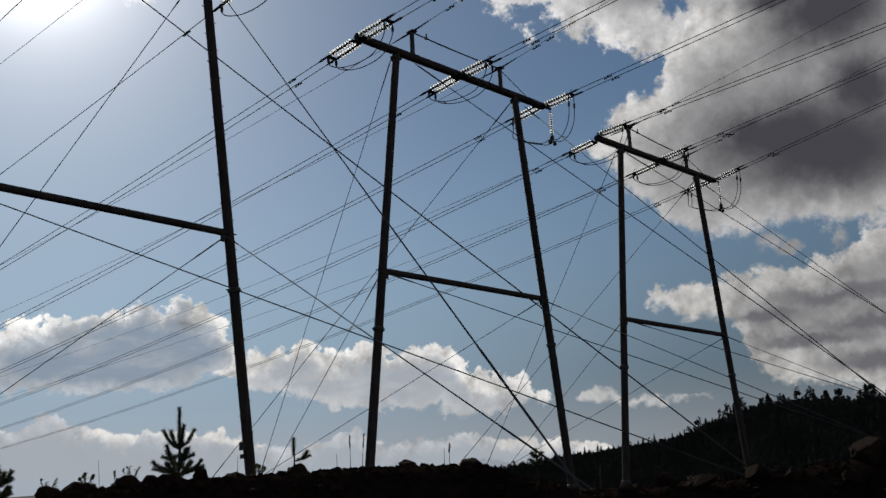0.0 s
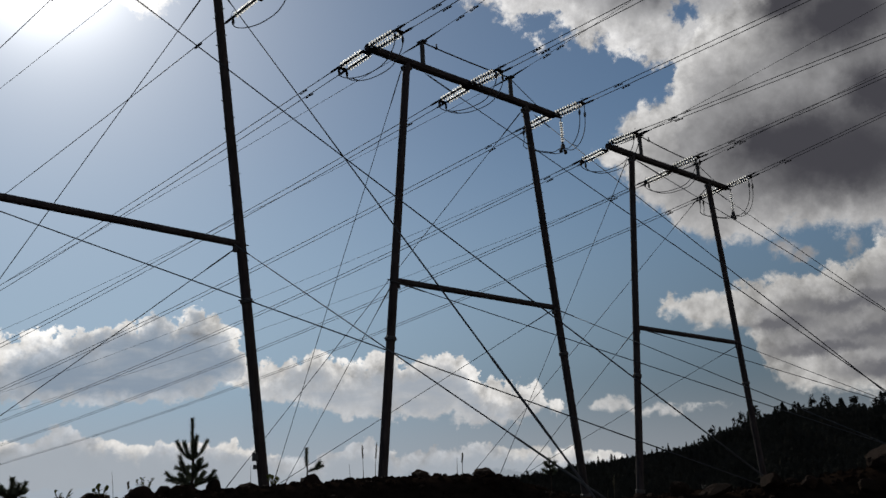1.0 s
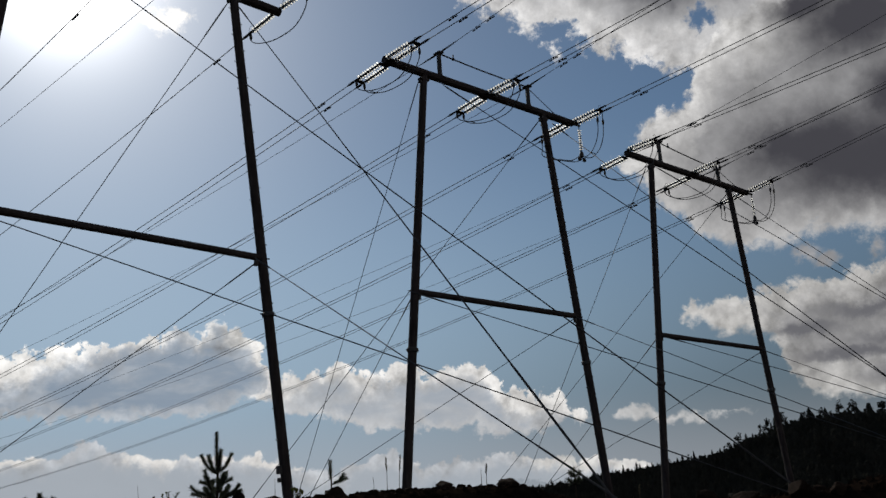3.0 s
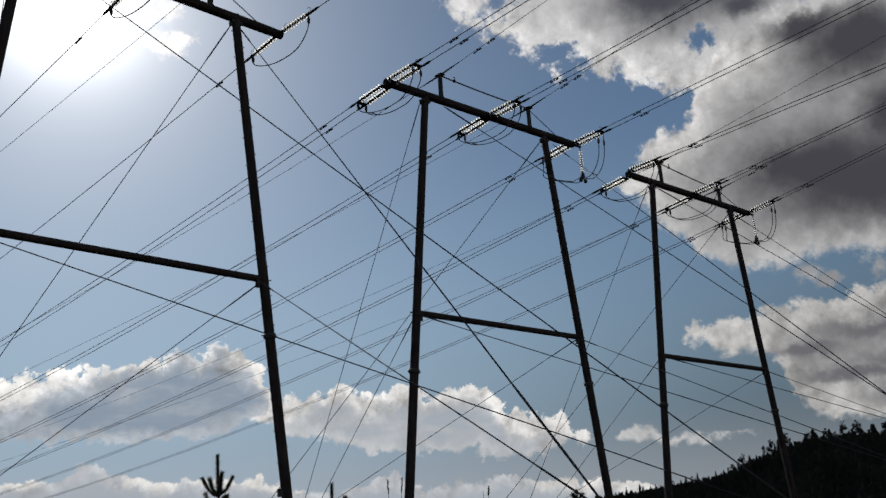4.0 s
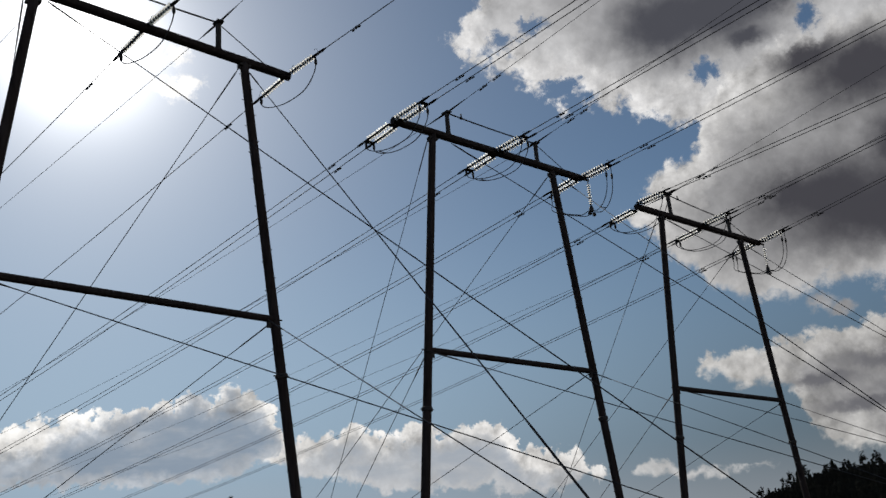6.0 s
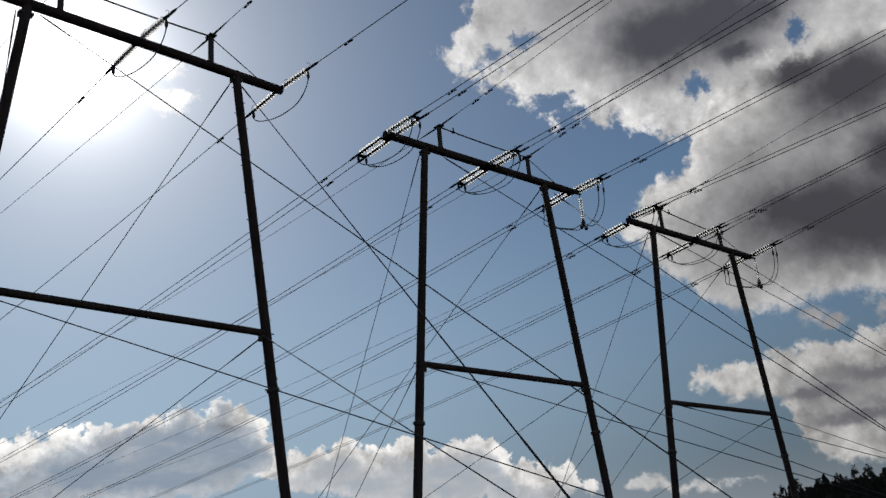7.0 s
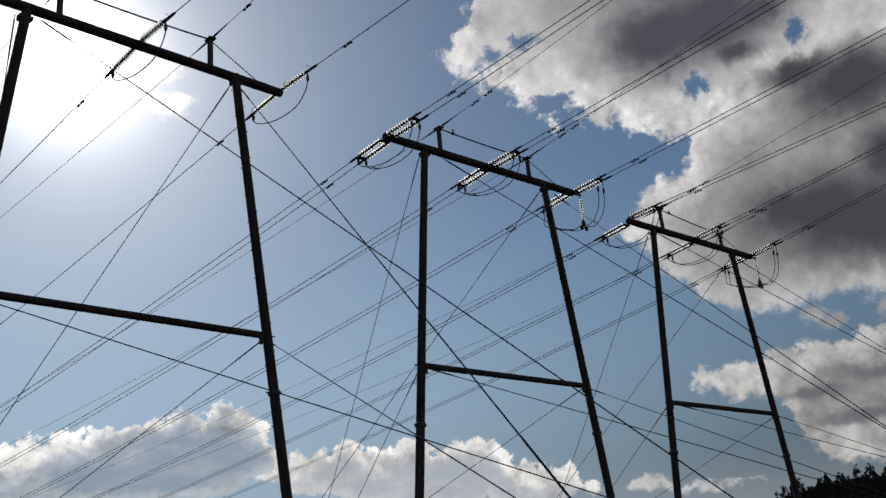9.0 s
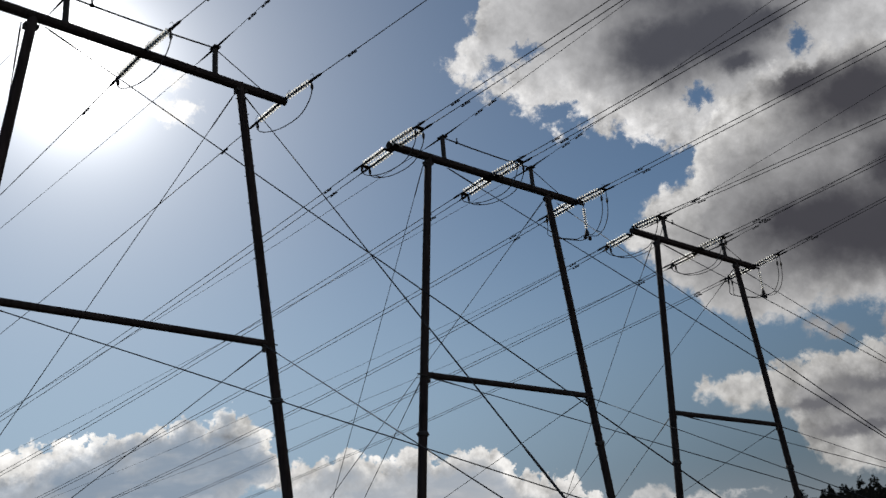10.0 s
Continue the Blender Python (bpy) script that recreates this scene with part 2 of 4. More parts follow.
    # the bases thin out towards their edge, which lets light through
    for d, t, rim, body, heart in ((mid_d, mid_t, MID_RIM, MID_BODY, MID_HEART), (west_d, west_t, WEST_RIM, WEST_BODY, WEST_HEART)):
        thick = m("MULTIPLY", m("MULTIPLY", remap(heaped_depth(t), 0.9, 2.4), remap(d, 0.1, 0.9)), remap(bands, -0.22, 0.12, 0.35, 1.0))
        veil = layer(veil, d, 0.3, rim, body, heart, thick, 2.0, (0.5, 1.5), heaped_depth(t))
    out = layer(veil, streak_d, 0.5, (0.62, 0.61, 0.60, 1), (0.52, 0.53, 0.54, 1), (0.4, 0.4, 0.4, 1), 0.0, 1.0, (0.1, 0.8))
    out = layer(out, wisp_d, 0.9, (1.25, 1.22, 1.18, 1), (1.2, 1.18, 1.15, 1), (1, 1, 1, 1), 0.0, 1.2, (0.0, 1.0))
    out = layer(out, puff_d, 0.9, (0.36, 0.355, 0.36, 1), (0.30, 0.30, 0.31, 1), (0.3, 0.3, 0.3, 1), 0.0, 1.4, (0.0, 1.0))
    out = layer(out, bank_d, 0.5, (0.51, 0.50, 0.485, 1), (0.30, 0.297, 0.302, 1), (0.16, 0.16, 0.175, 1), bank_s, 1.9, (0.2, 2.4))
    out = layer(out, storm_d, 1.1, (0.70, 0.69, 0.685, 1), (0.53, 0.528, 0.535, 1), (0.078, 0.080, 0.096, 1), storm_s, 2.1, (0.4, 3.5), storm_depth)
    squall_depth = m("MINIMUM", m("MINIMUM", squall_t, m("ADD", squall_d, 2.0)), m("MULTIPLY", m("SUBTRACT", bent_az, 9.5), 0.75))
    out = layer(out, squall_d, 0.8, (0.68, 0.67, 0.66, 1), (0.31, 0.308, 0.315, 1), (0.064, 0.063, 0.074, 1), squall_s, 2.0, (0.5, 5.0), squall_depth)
    o = node("ShaderNodeOutputWorld")
    nt.links.new(out, o.inputs[0])


build_world()


# ---- materials ----
def material(name, base, rough=0.7, metal=0.0, vary=0.3, grain=8.0, bump=0.3, stretch=(1, 1, 1), second=None, per_object=0.0, sheen=0.12):
    """A Principled material with grain and stains at two sizes."""
    mat = bpy.data.materials.new(name)
    mat.use_nodes = True
    nt = mat.node_tree
    p = nt.nodes["Principled BSDF"]
    p.inputs["Roughness"].default_value, p.inputs["Metallic"].default_value = rough, metal
    p.inputs["Specular IOR Level"].default_value = sheen
    tc = nt.nodes.new("ShaderNodeTexCoord")
    mp = nt.nodes.new("ShaderNodeMapping")
    mp.inputs["Scale"].default_value = stretch
    nt.links.new(tc.outputs["Object"], mp.inputs[0])
    a, b = nt.nodes.new("ShaderNodeTexNoise"), nt.nodes.new("ShaderNodeTexNoise")
    a.inputs["Scale"].default_value, a.inputs["Detail"].default_value = grain, 6
    b.inputs["Scale"].default_value, b.inputs["Detail"].default_value = grain / 9, 3
    nt.links.new(mp.outputs[0], a.inputs["Vector"]), nt.links.new(tc.outputs["Object"], b.inputs["Vector"])
    mul = nt.nodes.new("ShaderNodeMath")
    mul.operation = "ADD"
    nt.links.new(a.outputs["Fac"], mul.inputs[0]), nt.links.new(b.outputs["Fac"], mul.inputs[1])
    ramp = nt.nodes.new("ShaderNodeMapRange")
    ramp.inputs[1].default_value, ramp.inputs[2].default_value = 0.65, 1.35
    nt.links.new(mul.outputs[0], ramp.inputs[0])
    fac = ramp.outputs[0]
    if per_object:
        info = nt.nodes.new("ShaderNodeObjectInfo")
        ad = nt.nodes.new("ShaderNodeMath")
        ad.operation = "MULTIPLY_ADD"
        nt.links.new(info.outputs["Random"], ad.inputs[0])
        ad.inputs[1].default_value = per_object
        nt.links.new(fac, ad.inputs[2])
        fac = ad.outputs[0]
    mx = nt.nodes.new("ShaderNodeMix")
    mx.data_type = "RGBA"
    nt.links.new(fac, mx.inputs[0])
    lo = tuple(c * (1 - vary) for c in base)
    hi = second or tuple(min(1, c * (1 + vary)) for c in base)
    mx.inputs[6].default_value, mx.inputs[7].default_value = (*lo, 1), (*hi, 1)
    nt.links.new(mx.outputs[2], p.inputs["Base Color"])
    if bump:
        bp = nt.nodes.new("ShaderNodeBump")
        bp.inputs["Strength"].default_value, bp.inputs["Distance"].default_value = bump, 0.02
        nt.links.new(a.outputs["Fac"], bp.inputs["Height"])
        nt.links.new(bp.outputs[0], p.inputs["Normal"])
    return mat


WOOD = material("creosoted_wood", (0.045, 0.037, 0.036), 0.85, vary=0.4, grain=14, bump=0.5, stretch=(1, 1, 0.06), sheen=0.05)
IRON = material("dark_iron", (0.06, 0.057, 0.056), 0.7, 0.2, vary=0.3, grain=25, bump=0.2)
WIRE = material("aluminium_wire", (0.065, 0.066, 0.07), 0.75, 0.2, vary=0.2, grain=30, bump=0.0)
GUY = material("steel_strand", (0.045, 0.047, 0.052), 0.7, 0.25, vary=0.25, grain=30, bump=0.0)
# pale colour that stands in for the sun's glint on one guy wire
GLINT = material("pale_glint", (0.78, 0.79, 0.80), 0.6, 0.0, vary=0.5, grain=5, bump=0.0)
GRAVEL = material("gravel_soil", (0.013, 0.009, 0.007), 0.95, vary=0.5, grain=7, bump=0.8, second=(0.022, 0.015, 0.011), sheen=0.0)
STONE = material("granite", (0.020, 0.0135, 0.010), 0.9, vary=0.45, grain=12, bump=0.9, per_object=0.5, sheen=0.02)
FLOOR = material("forest_floor", (0.026, 0.023, 0.018), 0.95, vary=0.5, grain=0.8, bump=0.6)
BARK = material("bark", (0.04, 0.03, 0.024), 0.9, vary=0.4, grain=20, bump=0.6)
NEEDLE = material("pine_needles", (0.075, 0.085, 0.05), 0.7, vary=0.4, grain=9, bump=0.0)
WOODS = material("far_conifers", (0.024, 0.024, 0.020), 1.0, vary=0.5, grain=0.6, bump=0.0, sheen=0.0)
STRAW = material("dry_stems", (0.10, 0.085, 0.05), 0.85, vary=0.4, grain=20, bump=0.0)
LEAF = material("weed_leaves", (0.09, 0.10, 0.025), 0.7, vary=0.3, grain=15, bump=0.0)


def glass_material():
    mat = bpy.data.materials.new("toughened_glass")
    mat.use_nodes = True
    nt = mat.node_tree
    p = nt.nodes["Principled BSDF"]
    p.inputs["Base Color"].default_value = (0.80, 0.90, 0.82, 1)
    p.inputs["Roughness"].default_value, p.inputs["IOR"].default_value = 0.12, 1.5
    p.inputs["Transmission Weight"].default_value = 0.6
    t = nt.nodes.new("ShaderNodeBsdfTranslucent")
    t.inputs[0].default_value = (0.97, 0.97, 0.94, 1)
    mx = nt.nodes.new("ShaderNodeMixShader")
    mx.inputs[0].default_value = 0.92
    nt.links.new(p.outputs[0], mx.inputs[1]), nt.links.new(t.outputs[0], mx.inputs[2])
    nt.links.new(mx.outputs[0], nt.nodes["Material Output"].inputs[0])
    return mat


GLASS = glass_material()


# ---- mesh helpers ----
def mesh_of(name, verts, faces, mat, smooth=False):
    me = bpy.data.meshes.new(name)
    me.from_pydata([tuple(v) for v in verts], [], faces)
    me.materials.append(mat)
    if smooth:
        me.shade_smooth()
    me.update()
    return me


class Shape:
    """Collects several simple solids into one mesh."""

    def __init__(self):
        self.v, self.f = [], []

    def tube(self, pts, radii, sides=8, cap=True):
        pts = [Vector(p) for p in pts]
        if isinstance(radii, (int, float)):
            radii = [radii] * len(pts)
        base = len(self.v)
        side = None
        for i, p in enumerate(pts):
            d = (pts[min(i + 1, len(pts) - 1)] - pts[max(i - 1, 0)]).normalized()
            if side is None:
                ref = Vector((0, 0, 1)) if abs(d.z) < 0.9 else Vector((1, 0, 0))
                side = d.cross(ref).normalized()
            side = (side - d * side.dot(d)).normalized()
            up = side.cross(d)
            for k in range(sides):
                a = 2 * math.pi * k / sides
                self.v.append(p + (side * math.cos(a) + up * math.sin(a)) * radii[i])
        for i in range(len(pts) - 1):
            for k in range(sides):
                a, b = base + i * sides + k, base + i * sides + (k + 1) % sides
                self.f.append((a, b, b + sides, a + sides))
        if cap:
            self.f.append(tuple(base + k for k in range(sides))[::-1])
            e = base + (len(pts) - 1) * sides
            self.f.append(tuple(e + k for k in range(sides)))
        return self

    def lathe(self, origin, axis, rows, sides=12):
        """rows: (along, radius)."""
        o, d = Vector(origin), Vector(axis).normalized()
        return self.tube([o + d * s for s, _ in rows], [r for _, r in rows], sides)

    def box(self, centre, x, y, z):
        """A box from its centre and three half-axes."""
        c, x, y, z = Vector(centre), Vector(x), Vector(y), Vector(z)
        b = len(self.v)
        for i in (-1, 1):
            for j in (-1, 1):
                for k in (-1, 1):
                    self.v.append(c + x * i + y * j + z * k)
        for q in ((0, 1, 3, 2), (4, 6, 7, 5), (0, 4, 5, 1), (2, 3, 7, 6), (0, 2, 6, 4), (1, 5, 7, 3)):
            self.f.append(tuple(b + n for n in q))
        return self

    def mesh(self, name, mat, smooth=False):
        return mesh_of(name, self.v, self.f, mat, smooth)


def part(name, shape, mat, parent, label="", smooth=False):
    ob = new(name, shape.mesh(name, mat, smooth) if isinstance(shape, Shape) else shape)
    ob.parent = parent
    return tagged(ob, label)


def thing(name, label, category, group="", at=(0, 0, 0)):
    ob = new(name)
    ob.empty_display_size = 0.1
    ob.location = at
    return tagged(ob, label, category, group)


# ---- ground ----
RIDGE_AZ = [-180, -60, -25, -22, -19, -14, -9, -4, -1, 2.3, 4, 7.3, 10.7, 14, 17, 20, 23, 27, 40, 70, 180]
RIDGE_EL = [-6, -2, -0.9, -0.6, -0.2, -0.1, 0.1, 0.2, 0.2, -0.2, -0.9, -1.6, -1.8, -1.6, -1.4, -1.1, -0.7, -0.3, 0, -2, -6]
HILL_AZ = [-180, -20, -3, 1, 4, 7, 10, 14, 16, 18, 22, 30, 45, 70, 180]
HILL_EL = [-1.2, -1.2, -0.8, -0.5, -0.1, 0.3, 0.5, 0.9, 1.45, 1.85, 2.2, 2.2, 2.0, 0, -1.2]
HILL_R = 470.0


def step(a, b, x):
    t = np.clip((x - a) / (b - a), 0, 1)
    return t * t * (3 - 2 * t)


def ground_z(x, y):
    """Height of the ground: a stony bank before the eye, a shelf with the pylons, falling land and a wooded hill."""
    r = math.hypot(x, y)
    az = math.degrees(math.atan2(x, y))
    crest = 1.6 + 11.0 * math.tan(radians(float(np.interp(az, RIDGE_AZ, RIDGE_EL))))
    z = crest * float(step(9.0, 10.6, r)) * (1 - float(step(11.2, 17.0, r)))
    z += 0.10 * noise.noise((x * 0.7, y * 0.7, 3.0)) * float(step(1, 5, r)) * (1 - float(step(40, 90, r)))
    z += 0.035 * noise.noise((x * 2.6, y * 2.6, 7.0)) * (1 - float(step(20, 40, r)))
    hill = HILL_R * math.tan(radians(float(np.interp(az, HILL_AZ, HILL_EL))))
    z += -9.0 * float(step(55, 160, r)) * (1 - float(step(160, HILL_R, r)))
    z += hill * float(step(150, HILL_R, r)) * (1 - float(step(HILL_R + 60, 1500, r)))
    z += (-20.0 - 60.0 * (1 - float(step(-8, 4, az)))) * float(step(900, 2500, r))
    if r > 120:
        z += 2.5 * noise.noise((x * 0.012, y * 0.012, 1.0))
    return z


def build_ground():
    rings = [0.0] + list(np.geomspace(0.6, 8, 30)) + list(np.linspace(8.2, 17, 70)) + list(np.geomspace(17.5, 4800, 90))
    azs = list(np.linspace(-40, 40, 260)) + list(np.linspace(42, 318, 90))
    v, f = [], []
    for r in rings:
        for a in azs:
            x, y = r * math.sin(radians(a)), r * math.cos(radians(a))
            v.append((x, y, ground_z(x, y)))
    n = len(azs)
    for i in range(len(rings) - 1):
        for k in range(n):
            a, b = i * n + k, i * n + (k + 1) % n
            f.append((a, b, b + n, a + n))
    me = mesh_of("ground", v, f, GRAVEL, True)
    me.materials.append(FLOOR)
    for q in me.polygons:
        if math.hypot(q.center.x, q.center.y) > 60:
            q.material_index = 1
    tagged(new("ground", me), "dark stony gravel bank and falling hillside ground", "ground", kind="structure")


build_ground()

# ---- pylons ----
# centre of the crossarm, turn, half arm, half leg spacing at the arm, spread of the legs, drop of the tie beam, earth-wire peaks (place, left height, right height), slopes of arm and tie
PYLONS = {
    1: dict(c=(-8.556, 22.117, 16.373), psi=0.770, a=4.664, s=3.045, k=0.113, d=7.943, pu=2.22, ph=(0.981, 1.035), tilt=-0.027, tie=-0.037),
    2: dict(c=(1.217, 31.139, 15.600), psi=0.769, a=4.805, s=3.042, k=0.120, d=7.895, pu=2.283, ph=(0.981, 0.912), tilt=-0.003, tie=-0.020),
    3: dict(c=(10.628, 40.142, 14.956), psi=0.772, a=4.861, s=3.120, k=0.128, d=7.758, pu=2.356, ph=(1.057, 0.73), tilt=-0.004, tie=-0.015)}
UP = Vector((0, 0, 1))


def axes(i):
    q = PYLONS[i]["psi"]
    return Vector((math.cos(q), math.sin(q), 0)), Vector((-math.sin(q), math.cos(q), 0))


def arm_at(i, u, dz=0.0):
    t = PYLONS[i]
    return Vector(t["c"]) + axes(i)[0] * u + UP * (t["tilt"] * u + dz)


def leg_at(i, side, h):
    t = PYLONS[i]
    return Vector(t["c"]) + axes(i)[0] * (side * (t["s"] + t["k"] * h)) - UP * h


def tie_at(i, side):
    t = PYLONS[i]
    u = side * (t["s"] + t["k"] * t["d"])
    return Vector(t["c"]) + axes(i)[0] * u + UP * (-t["d"] + t["tie"] * u)


def build_pylon(i):
    t = PYLONS[i]
    e, n = axes(i)
    foot = Vector((t["c"][0], t["c"][1], ground_z(t["c"][0], t["c"][1])))
    top = thing("power_pylon", "dark creosoted timber portal pylon with crossarm and tie beam", "pylon", "portal pylons in a row", foot)

    def add(name, shape, mat, parent=top, label="", smooth=False):
        for q in range(len(shape.v)):
            shape.v[q] = Vector(shape.v[q]) - foot
        return part(name, shape, mat, parent, label, smooth)

    for side in (-1, 1):
        # a tapered pole, joined at two thirds, sunk into the ground
        h = 10.0
        for _ in range(12):
            p = leg_at(i, side, h)
            h += p.z - ground_z(p.x, p.y)
        rows = np.linspace(-0.02, h + 0.3, 16)
        leg = add("leg", Shape().tube([leg_at(i, side, q) for q in rows], [0.128 + 0.022 * q / h for q in rows], 14), WOOD, smooth=True)
        d = (leg_at(i, side, 1) - leg_at(i, side, 0)).normalized()
        for hc in (9.7, h - 0.75):
            c = leg_at(i, side, hc)
            add("collar", Shape().lathe(c - d * 0.07, d, [(0, 0.155), (0.02, 0.18), (0.12, 0.18), (0.14, 0.155)], 14), IRON, leg)
            add("bolt", Shape().tube([c - e * 0.25, c + e * 0.25], 0.022, 6), IRON, leg)
        if side > 0:
            reach = 0.19 if i == 1 else 0.24
            for k, hs in enumerate(np.arange(0.55, h - 2.2, 0.42)):
                c = leg_at(i, side, hs)
                s = 1 if k % 2 else -1
                if abs(hs - t["d"]) < 0.3 and s < 0:
                    continue
                add("step_bolt", Shape().tube([c + e * s * 0.12, c + e * s * reach, c + e * s * (reach + 0.004) + UP * 0.02], 0.012 if i == 1 else 0.017, 5), IRON, leg)
        if i == 1 and side > 0:
            c = leg_at(i, side, 13.94) - e * 0.19
            add("junction_box", Shape().box(c, e * 0.05, n * 0.08, UP * 0.11).box(c - UP * 0.27, e * 0.035, n * 0.05, UP * 0.06), IRON, leg, "small dark box strapped to the pole")
        # saddle under the crossarm with the guy plate
        c = leg_at(i, side, 0.24)
        add("saddle", Shape().box(c, e * 0.18, n * 0.10, UP * 0.04).box(c - e * 0.17 - UP * 0.07, e * 0.035, n * 0.05, UP * 0.07), IRON, label="dark iron saddle plate")
        # joint of the tie beam
        c = tie_at(i, side)
        add("tie_bracket", Shape().box(c - UP * 0.16 - e * side * 0.17, e * 0.05, n * 0.05, UP * 0.09).tube([c - e * 0.26, c + e * 0.26], 0.02, 6), IRON)
        # post for the earth wire
        u = side * t["pu"]
        hp = t["ph"][0 if side < 0 else 1]
        add("earth_wire_post", Shape().tube([arm_at(i, u, 0.05), arm_at(i, u, 0.2), arm_at(i, u, hp)], [0.12, 0.085, 0.085], 10)
            .box(arm_at(i, u, hp), e * 0.11, n * 0.16, UP * 0.025), IRON, smooth=False)
    us = np.linspace(-t["a"], t["a"], 14)
    add("crossarm", Shape().tube([arm_at(i, u) for u in us], [0.138] + [0.149] * 12 + [0.138], 10), WOOD)
    p, q = tie_at(i, -1), tie_at(i, 1)
    add("tie_beam", Shape().tube([p.lerp(q, w) for w in np.linspace(0, 1, 10)], 0.100, 10), WOOD)
    # bonding wire from post to post and down to the arm
    a, b, c = arm_at(i, -t["pu"], t["ph"][0]), arm_at(i, t["pu"], t["ph"][1]), arm_at(i, t["s"] + 0.75, 0.15)
    pts = [a.lerp(b, w) - UP * 0.04 * 4 * w * (1 - w) for w in np.linspace(0, 1, 14)]
    add("bonding_wire", Shape().tube(pts, 0.026, 6), IRON)
    add("bonding_wire", Shape().tube([b - UP * 0.03, c], 0.016, 6), IRON)
    k = pts[2]
    add("wire_marker", Shape().tube([k - UP * 0.02, k + UP * 0.10], [0.07, 0.02], 6).tube([k + UP * 0.1, k + UP * 0.17], [0.02, 0.035], 6), IRON)
    return top


for number in PYLONS:
    build_pylon(number)

# ---- guys: where they hold and how far the anchors stand along and across the arm ----
GUYS = {
    "L1": ("arm", -1, ((9.17, -13.74, -0.50), (9.10, -13.58, 0.10), (9.27, -14.36, -0.42)), 0.016),
    "L2": ("top", 1, ((0.09, -15.69, 0.17), (0.14, -15.84, 0.53), (0.01, -15.29, 0.26)), 0.014),
    "M1": ("tie", -1, ((13.01, -12.85, -0.35), (12.94, -12.66, -0.24), (13.08, -13.17, -0.17)), 0.015),
    "M2": ("tie", 1, ((1.72, -15.62, -0.26), (1.81, -15.88, -0.31), (1.42, -14.50, -0.32)), 0.013),
    "BL": ("top", -1, ((-1.48, 11.78, -0.28), (-1.50, 11.79, -0.24), (-1.45, 11.75, -0.37)), 0.013),
    "BR": ("top", 1, ((-3.64, 12.81, -0.16), (-3.98, 12.89, -0.18), (-3.68, 12.68, -0.05)), 0.013),
    "DL": ("tie", -1, ((-2.62, 10.01, 0.01), (-2.61, 10.00, 0.00), (-2.63, 10.03, 0.07)), 0.012),
    "DR": ("tie", 1, ((-4.15, 11.03, 0.03), (-4.55, 11.20, -0.02), (-4.14, 10.83, 0.27)), 0.012)}


def build_guys():
    for key, (where, side, rows, radius) in GUYS.items():
        for i, (u, v, du) in zip(PYLONS, rows):
            t = PYLONS[i]
            e, n = axes(i)
            a = {"arm": arm_at(i, side * t["pu"], -0.2), "top": arm_at(i, side * t["s"], -0.3), "tie": tie_at(i, side)}[where] + e * du
            b = Vector((t["c"][0], t["c"][1], 0)) + e * u + n * v
            d = (b - a).normalized()
            s = 4.0
            while (a + d * s).z > ground_z((a + d * s).x, (a + d * s).y) and s < 60:
                s += 0.05
            end = a + d * s
            wire = new("guy_wire", Shape().tube([a, a.lerp(end, 0.33), a.lerp(end, 0.66), a + d * (s - 1.4)], radius, 6).mesh("guy_wire", GUY, True))
            tagged(wire, "taut dark steel guy wire from pylon to ground anchor", "guy wire", "pylon guy wires")
            # an added sleeve paints the sun's glint along this wire's upper half
            if key == "M2" and i == 1:
                part("glint_sleeve", Shape().tube([a + d * 1.4, a + d * s * 0.25, a + d * s * 0.5], radius * 1.15, 6), GLINT, wire, "pale sleeve coloured as the sun's glint on the wire")
            part("grip", Shape().tube([a + d * 0.1, a + d * 0.2, a + d * 1.1, a + d * 1.3], [radius * 1.2, radius * 1.7, radius * 1.7, radius * 1.1], 6), IRON, wire)
            part("grip", Shape().tube([a + d * (s - 3.2), a + d * (s - 3.0), a + d * (s - 1.5), a + d * (s - 1.3)], [radius * 1.1, radius * 1.4, radius * 1.4, radius * 1.3], 6), IRON, wire)
            part("anchor_rod", Shape().tube([a + d * (s - 1.45), a + d * (s + 0.4)], 0.016, 6), IRON, wire, "dark steel anchor rod")


build_guys()

# ---- insulators and conductors ----
# heading off the arm's normal, slope at the pylon, and the attachment's shift along the arm and upwards, for the far and the near span
FAR_SPAN = {(1, -1): (-0.158, 0.206, -0.03, 0.02), (1, 0): (-0.158, 0.206, -0.03, 0.02), (1, 1): (-0.158, 0.206, -0.03, 0.02),
            (2, -1): (-0.166, 0.199, 0.11, -0.06), (2, 0): (-0.173, 0.197, 0.03, -0.05), (2, 1): (-0.197, 0.212, -0.01, 0.01),
            (3, -1): (-0.174, 0.199, 0.05, -0.10), (3, 0): (-0.194, 0.205, 0.04, -0.10), (3, 1): (-0.171, 0.202, 0.0, 0.0)}
NEAR_SPAN = {(1, -1): (0.206, -0.144, -0.03, 0.03), (1, 0): (0.206, -0.144, -0.03, 0.03), (1, 1): (0.206, -0.144, -0.03, 0.03),
             (2, -1): (0.189, -0.161, 0.04, -0.05), (2, 0): (0.196, -0.151, 0.03, -0.04), (2, 1): (0.198, -0.145, 0.02, -0.04),
             (3, -1): (0.209, -0.117, -0.04, 0.09), (3, 0): (0.184, -0.175, -0.02, 0.03), (3, 1): (0.166, -0.222, -0.01, 0.01)}
FAR_EARTH = {(1, -1): (-0.18, 0.17), (1, 1): (-0.18, 0.17), (2, -1): (-0.184, 0.179), (2, 1): (-0.171, 0.161), (3, -1): (-0.183, 0.167), (3, 1): (-0.282, 0.192)}
